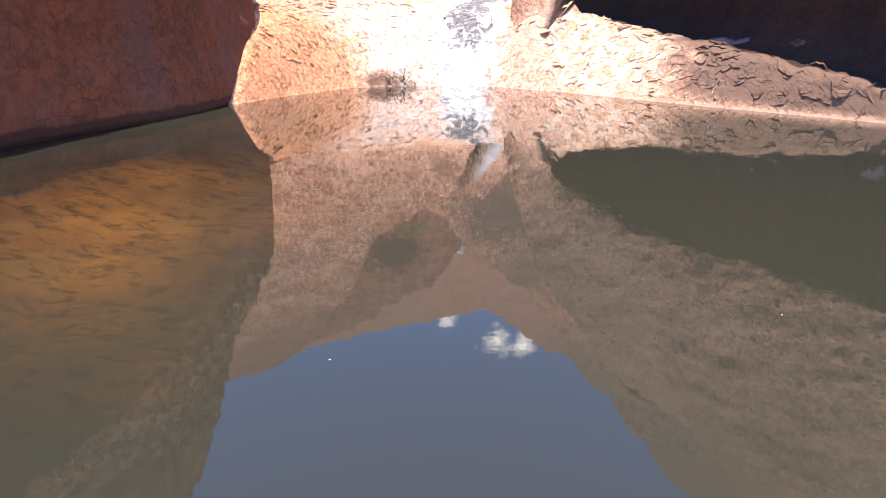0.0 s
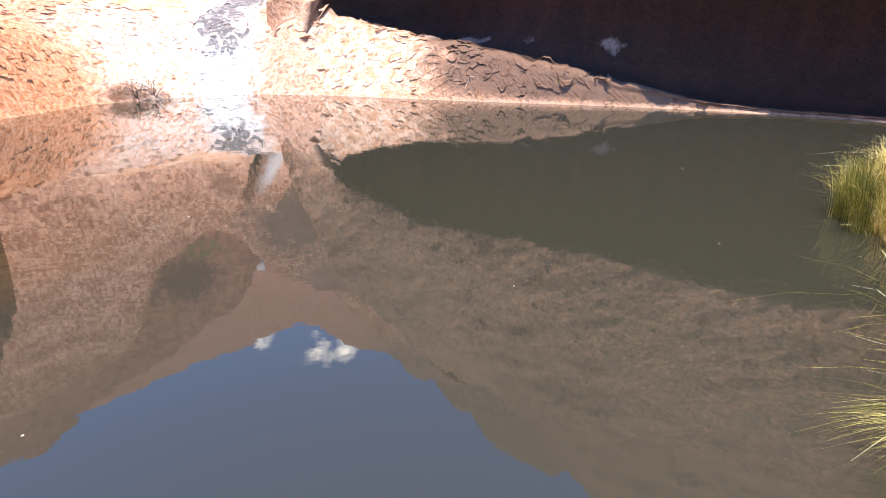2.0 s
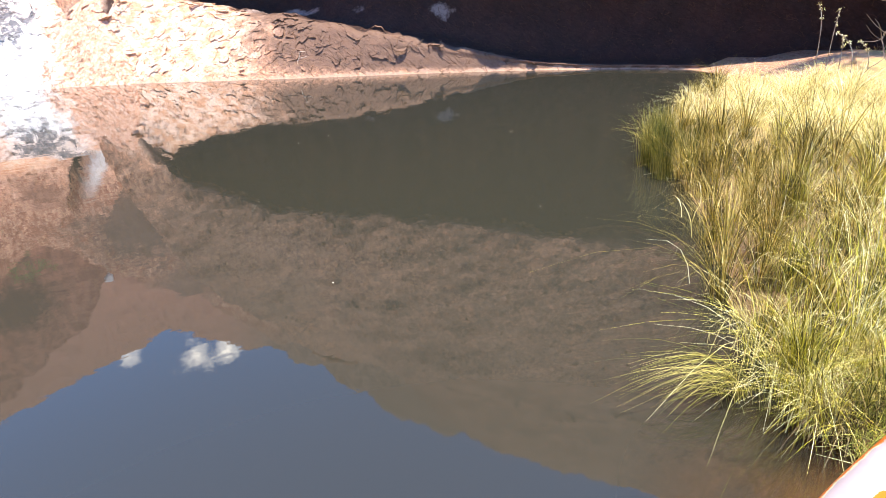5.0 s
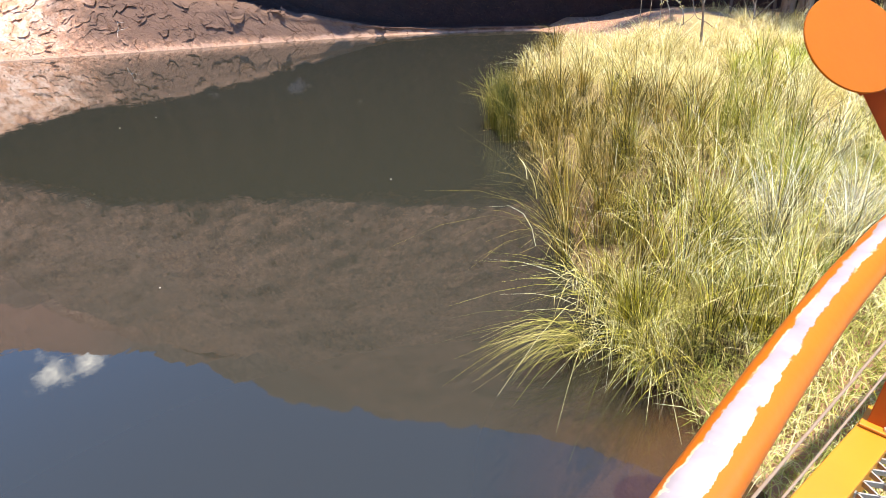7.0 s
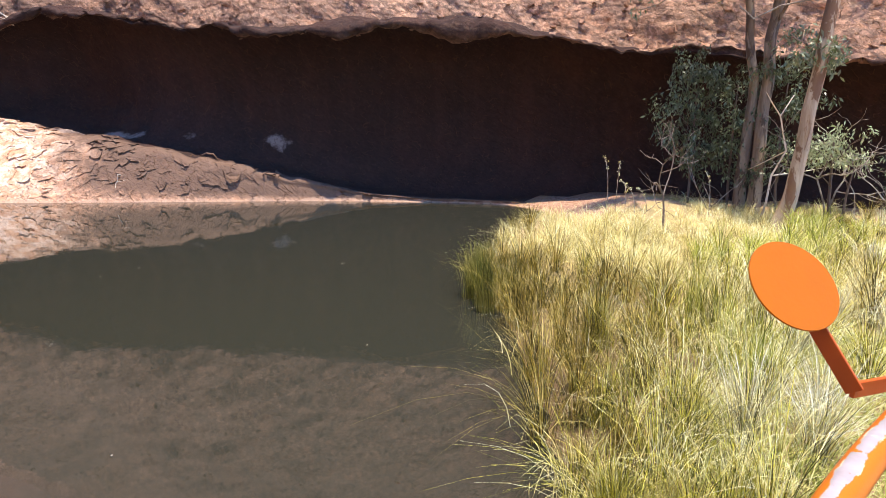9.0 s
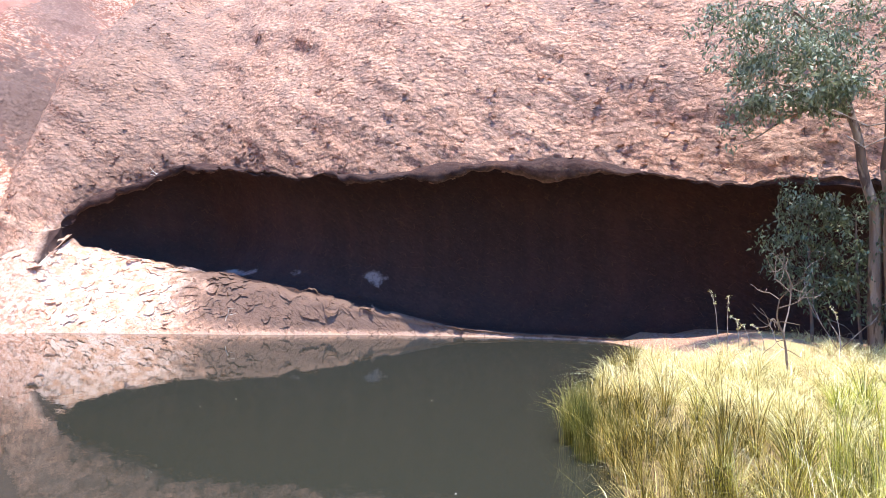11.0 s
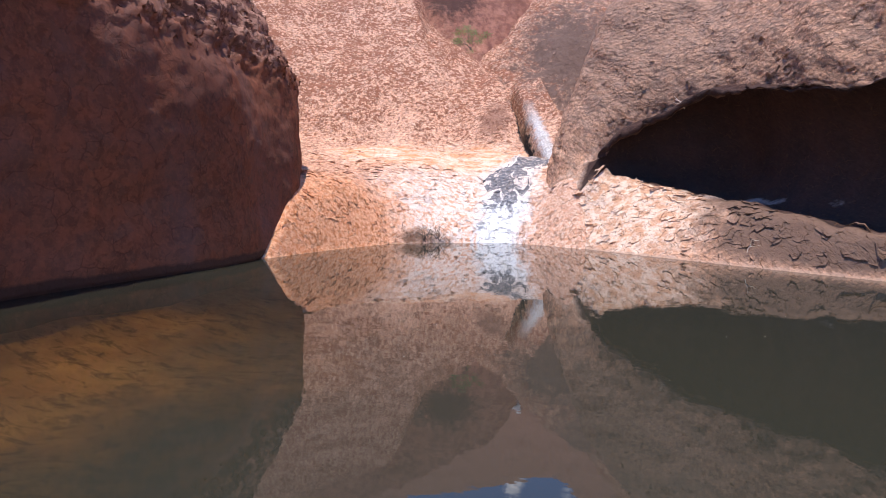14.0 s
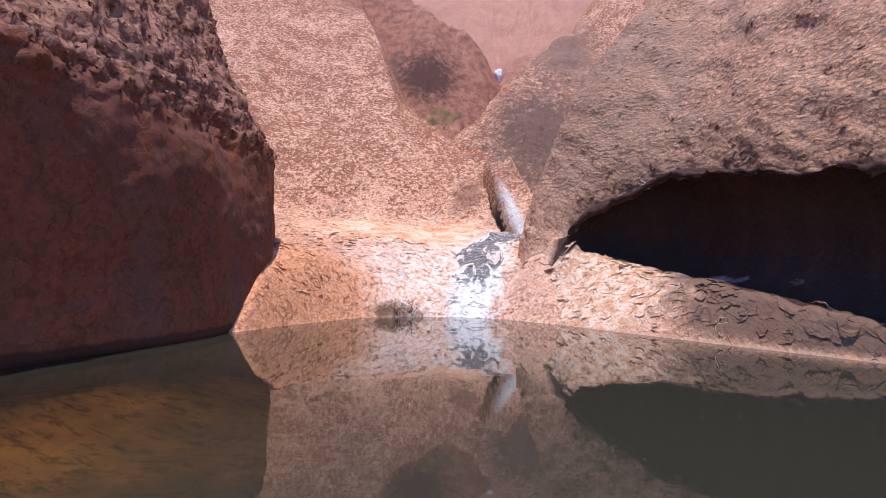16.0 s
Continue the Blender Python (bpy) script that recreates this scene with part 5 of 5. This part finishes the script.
shrub("shrub", (-7.65, 49.07, 14.02), 1.9, green_leaf, 88, 40, "green bush growing in a cleft of the rock", count=6)


def seed_stalks():
    rng = np.random.default_rng(91)
    for i, (x, y) in enumerate([(12.75, 6.45), (12.85, 6.3), (13.0, 6.15), (12.95, 5.9), (13.2, 5.75), (13.9, 4.7)]):
        t = thing("seed_stalk", (x, y, 0.35), "thin dry grass stalk with a drooping seed head", "grass stalk", "dry stalks on the bank")
        bm = bmesh.new()
        lean = rng.normal(0, 0.12, 2)
        high = (1.65, 1.5, 0.95, 1.05, 0.85, 1.3)[i]
        pts = [(lean[0] * s_ ** 3 * 2, lean[1] * s_ ** 3 * 2, high * (s_ - 0.18 * s_ ** 4)) for s_ in np.linspace(0, 1, 8)]
        tube(bm, pts, [0.007] * 8, 5)
        part("stalk", bm, dead_bark, t)
        v, f = leaves([(p[0] + 0.02, p[1], p[2] + 0.02) for p in pts[5:]], 9, 0.05, 1.6, rng, 0.018)
        tagged(mesh_of("seed_head", v, f, straw_mat, t), kind="stuff")


seed_stalks()


def dead_stick(base, tip, radius, seed, label):
    """A bent bleached stick with a few side twigs."""
    rng = np.random.default_rng(seed)
    base, tip = Vector(base), Vector(tip)
    t = thing("dead_stick", base, label, "stick")
    bm = bmesh.new()
    pts = [(tip - base) * u + Vector(rng.normal(0, 0.04, 3)) * (tip - base).length for u in np.linspace(0, 1, 6)]
    tube(bm, pts, [radius * (1 - 0.6 * u) for u in np.linspace(0, 1, 6)], 6)
    part("stem", bm, pale_wood, t)
    for i in (2, 3, 4):
        bm = bmesh.new()
        way = Vector(rng.normal(0, 1, 3)) * (tip - base).length * 0.3
        tube(bm, [pts[i], pts[i] + way * 0.5, pts[i] + way + Vector((0, 0, 0.03))], [radius * 0.5, radius * 0.4, radius * 0.2], 5)
        part("twig", bm, pale_wood, t)


pale_wood = Mat("bleached_wood")
pale_wood = pale_wood.surface(pale_wood.mix(pale_wood.noise(9.0), (0.62, 0.48, 0.36), (0.78, 0.68, 0.56)), 0.8)
dead_stick((6.42, 18.98, 0.42), (6.55, 18.95, 0.85), 0.012, 131, "bleached stick lying on the brown rock apron")
dead_stick((5.3, 24.1, 5.42), (4.98, 24.35, 5.85), 0.03, 132, "pale dead twig caught on the rock lip above the cave")
dead_stick((4.66, 25.95, 7.1), (4.85, 26.1, 7.75), 0.035, 133, "pale dead twig caught on the rounded cliff face")
shrub("dead_shrub", (-4.6, 22.75, 0.1), 0.75, None, 89, 0, "small dark brown dead bush at the waterline", char_bark, 9, 0.014)
shrub("dead_shrub", (-4.1, 23.0, 0.12), 0.75, None, 79, 0, "small dark brown dead bush at the waterline", char_bark, 8, 0.014)


dead_stick((15.05, 4.05, 0.35), (15.0, 3.75, 3.15), 0.03, 134, "leaning bare pale pole between the gum trunks")


def floating_specks():
    rng = np.random.default_rng(140)
    for i in range(16):
        x, y = rng.uniform(-3, 7), rng.uniform(3.0, 14)
        if shore_distance(np.array([x]), np.array([y]))[0] > -0.6:
            continue
        bm = bmesh.new()
        r = rng.uniform(0.004, 0.008)
        bmesh.ops.create_icosphere(bm, subdivisions=1, radius=r)
        for v in bm.verts:
            v.co = Vector((v.co.x * 1.5, v.co.y, v.co.z * 0.5)) + Vector(rng.normal(0, r * 0.15, 3))
        ob = part("floating_seed", bm, pale_wood)
        ob.location = (x, y, 0.003)
        tagged(ob, "tiny pale seed fluff floating on the water", "seed", "seeds on the water")


floating_specks()


def rubble():
    rng = np.random.default_rng(95)
    bm = bmesh.new()
    for i in range(200):
        u = rng.uniform(0, 1)
        a, b = (np.array((9.6, 15.9)), np.array((14.3, 11.0))) if u < 0.35 else (np.array((14.3, 10.6)), np.array((10.6, 7.7)))
        c = a + (b - a) * rng.uniform() + rng.normal(0, 0.28, 2)
        r = 0.022 * rng.lognormal(0, 0.5)
        if shore_distance(c[:1], c[1:])[0] < 0.1:
            continue
        made = bmesh.ops.create_icosphere(bm, subdivisions=1, radius=r, matrix=Matrix.Translation((c[0], c[1], 0.06 + r * 0.2)))
        for v in made["verts"]:
            v.co += Vector(rng.normal(0, r * 0.2, 3))
    ob = part("rubble", bm, rock_massif)
    tagged(ob, "small broken stones along the water's edge", "stones", kind="stuff")


rubble()


def pale_slab():
    bm = bmesh.new()
    bmesh.ops.create_icosphere(bm, subdivisions=3, radius=1.0)
    for v in bm.verts:
        n_ = noise.fractal(v.co * 1.6, 0.8, 2.0, 4)
        v.co = Vector((v.co.x * 0.55, v.co.y * 0.4, v.co.z * 0.8)) * (1 + 0.55 * n_)
    ob = part("boulder", bm, white_rock, None, smooth=True)
    ob.location = (-5.22, 74.3, 26.95)
    tagged(ob, "bleached white slab of rock high in the gully", "boulder")


white_rock = Mat("white_rock")
white_rock = white_rock.surface(white_rock.mix(white_rock.noise(2.0, 5.0), (0.74, 0.71, 0.68), (0.88, 0.86, 0.83)), 0.7)
pale_slab()

# ---- platform: posts, deck, ropes, sign ----
steel_mat = Mat("galvanised_mesh")
steel_mat = steel_mat.surface(steel_mat.mix(steel_mat.noise(20.0), (0.45, 0.43, 0.38), (0.62, 0.60, 0.54)), 0.45, metal=0.6)
rope_mat = Mat("wire_rope")
rope_mat = rope_mat.surface(rope_mat.mix(rope_mat.noise(40.0), (0.24, 0.165, 0.11), (0.36, 0.26, 0.18)), 0.8)
yellow_mat = paint_material("sunlit_orange_paint", (0.62, 0.24, 0.02))

POST_X = 3.53
for px in (-1.4, 1.06, POST_X):
    t = thing("rail_post", (px, 0.36 + 0.123 * min(3.53 - px, 2.5), 0.64), "orange steel rail post bolted to the platform edge", "post", "rail posts")
    bm = bmesh.new()
    lean = rail_y(px) - t.location.y
    turn = -math.degrees(math.atan2(lean, 0.97))
    box(bm, (0.012, 0.07, 0.97), pose(-0.025, lean / 2, 0.485, turn), 0.003)
    box(bm, (0.05, 0.012, 0.97), pose(0.006, lean / 2, 0.485, turn), 0.003)
    part("upright", bm, orange_mat, t)
    bm = bmesh.new()
    box(bm, (0.12, 0.1, 0.01), pose(0, 0, 0.01), 0.002)
    part("base_plate", bm, yellow_mat, t)
    for dx in (-0.04, 0.04):
        bm = bmesh.new()
        bmesh.ops.create_cone(bm, segments=6, radius1=0.011, radius2=0.011, depth=0.012, cap_ends=True, matrix=pose(dx, -0.025, 0.02))
        part("bolt", bm, steel_mat, t)
    for hz in (0.345, 0.57):
        bm = bmesh.new()
        bmesh.ops.create_cone(bm, segments=16, radius1=0.028, radius2=0.028, depth=0.008, cap_ends=True, matrix=pose(-0.036, lean * hz + 0.03, hz, 0, 90, 0))
        part("rope_eye", bm, orange_mat, t)

deck = thing("viewing_platform", (0, 0, 0), "raised viewing platform with orange edge beam and steel mesh floor", "platform")
bm = bmesh.new()
box(bm, (3.84, 0.105, 0.12), pose(2.9, 0.434, 0.58, 0, 0, -7), 0.004)
part("edge_beam", bm, yellow_mat, deck)
bm = bmesh.new()
box(bm, (3.36, 0.105, 0.118), pose(-0.68, 0.668, 0.58), 0.004)
part("edge_beam", bm, yellow_mat, deck)
bm = bmesh.new()
box(bm, (0.09, 3.4, 0.12), pose(4.85, -1.42, 0.58), 0.004)
part("edge_beam", bm, yellow_mat, deck)
bm = bmesh.new()
for i in range(150):
    for sgn in (1, -1):
        x0 = -2.3 + i * 0.062
        box(bm, (0.006, 4.0, 0.02), pose(x0 - 0.6, -1.2, 0.60, 0, 0, 32 * sgn))
bmesh.ops.bisect_plane(bm, geom=bm.verts[:] + bm.edges[:] + bm.faces[:], plane_co=(0, 0.615, 0), plane_no=(0, 1, 0), clear_outer=True)
bmesh.ops.bisect_plane(bm, geom=bm.verts[:] + bm.edges[:] + bm.faces[:], plane_co=(3.3, 0.335, 0), plane_no=(0.122, 0.993, 0), clear_outer=True)
bmesh.ops.bisect_plane(bm, geom=bm.verts[:] + bm.edges[:] + bm.faces[:], plane_co=(0, -2.6, 0), plane_no=(0, -1, 0), clear_outer=True)
bmesh.ops.bisect_plane(bm, geom=bm.verts[:] + bm.edges[:] + bm.faces[:], plane_co=(4.8, 0, 0), plane_no=(1, 0, 0), clear_outer=True)
bmesh.ops.bisect_plane(bm, geom=bm.verts[:] + bm.edges[:] + bm.faces[:], plane_co=(-2.3, 0, 0), plane_no=(-1, 0, 0), clear_outer=True)
part("floor_mesh", bm, steel_mat, deck, "diamond-pattern galvanised steel mesh")
for px in (-1.8, 1.2, 4.4):
    for py in (0.2, -2.4):
        bm = bmesh.new()
        box(bm, (0.09, 0.09, 1.5), pose(px, py, -0.2), 0.004)
        part("leg", bm, orange_mat, deck)

for z, y, slope in ((1.21, 0.372, 0.079), (0.985, 0.371, 0.09)):
    bm = bmesh.new()
    tube(bm, [(-2.2 + 0.3 * i, y - slope * (-5.7 + 0.3 * i), z - 0.006 * math.sin(i * 0.8) ** 2) for i in range(20)], 0.0036, 6)
    r = thing("wire_rope", (0, 0, 0), "thin tan wire rope strung below the handrail", "rope", "ropes below the handrail")
    part("strand", bm, rope_mat, r, smooth=True)

sign = thing("disc_sign", (3.21, 0.36, 1.62), "round blank orange disc on a bent steel arm", "sign")
DISC = Vector((3.176, 0.66, 1.897))
aim = Vector((-0.413, -0.658, 0.629))
m = Matrix.Translation(DISC - sign.location) @ aim.to_track_quat("Z", "Y").to_matrix().to_4x4()
disc_mat = paint_material("orange_disc_paint", (0.45, 0.113, 0.003), spec=0.2)
bm = bmesh.new()
bmesh.ops.create_cone(bm, segments=72, radius1=0.128, radius2=0.128, depth=0.006, cap_ends=True, matrix=m)
bmesh.ops.bevel(bm, geom=[e for e in bm.edges if all(len(f.verts) < 5 or len(f.verts) > 50 for f in e.link_faces) and any(len(f.verts) > 50 for f in e.link_faces)], offset=0.0015, segments=1, affect="EDGES")
part("plate", bm, disc_mat, sign)
edge = Vector((3.20, 0.60, 1.805)) - sign.location - aim * 0.012
elbow = Vector((3.205, 0.50, 1.645)) - sign.location
foot = Vector((3.45, 0.41, 1.625)) - sign.location
for a, b, name in ((DISC - sign.location - aim * 0.03 + (edge - DISC + sign.location) * 0.5, edge - aim * 0.01, "bracket"), (edge, elbow, "arm"), (elbow, foot, "arm")):
    bm = bmesh.new()
    way = b - a
    box(bm, (0.042, 0.012, way.length + 0.01), Matrix.Translation((a + b) / 2) @ way.to_track_quat("Z", "X").to_matrix().to_4x4(), 0.002)
    part(name, bm, orange_mat, sign)
for k in (-0.35, 0.35):
    bm = bmesh.new()
    at = DISC - sign.location + aim * 0.0045 + (edge - DISC + sign.location).normalized() * 0.104 + aim.cross(edge - DISC + sign.location).normalized() * k * 0.13
    box(bm, (0.028, 0.003, 0.004), Matrix.Translation(at) @ aim.to_track_quat("Z", "Y").to_matrix().to_4x4())
    part("tab", bm, orange_mat, sign, "small folded steel tab")
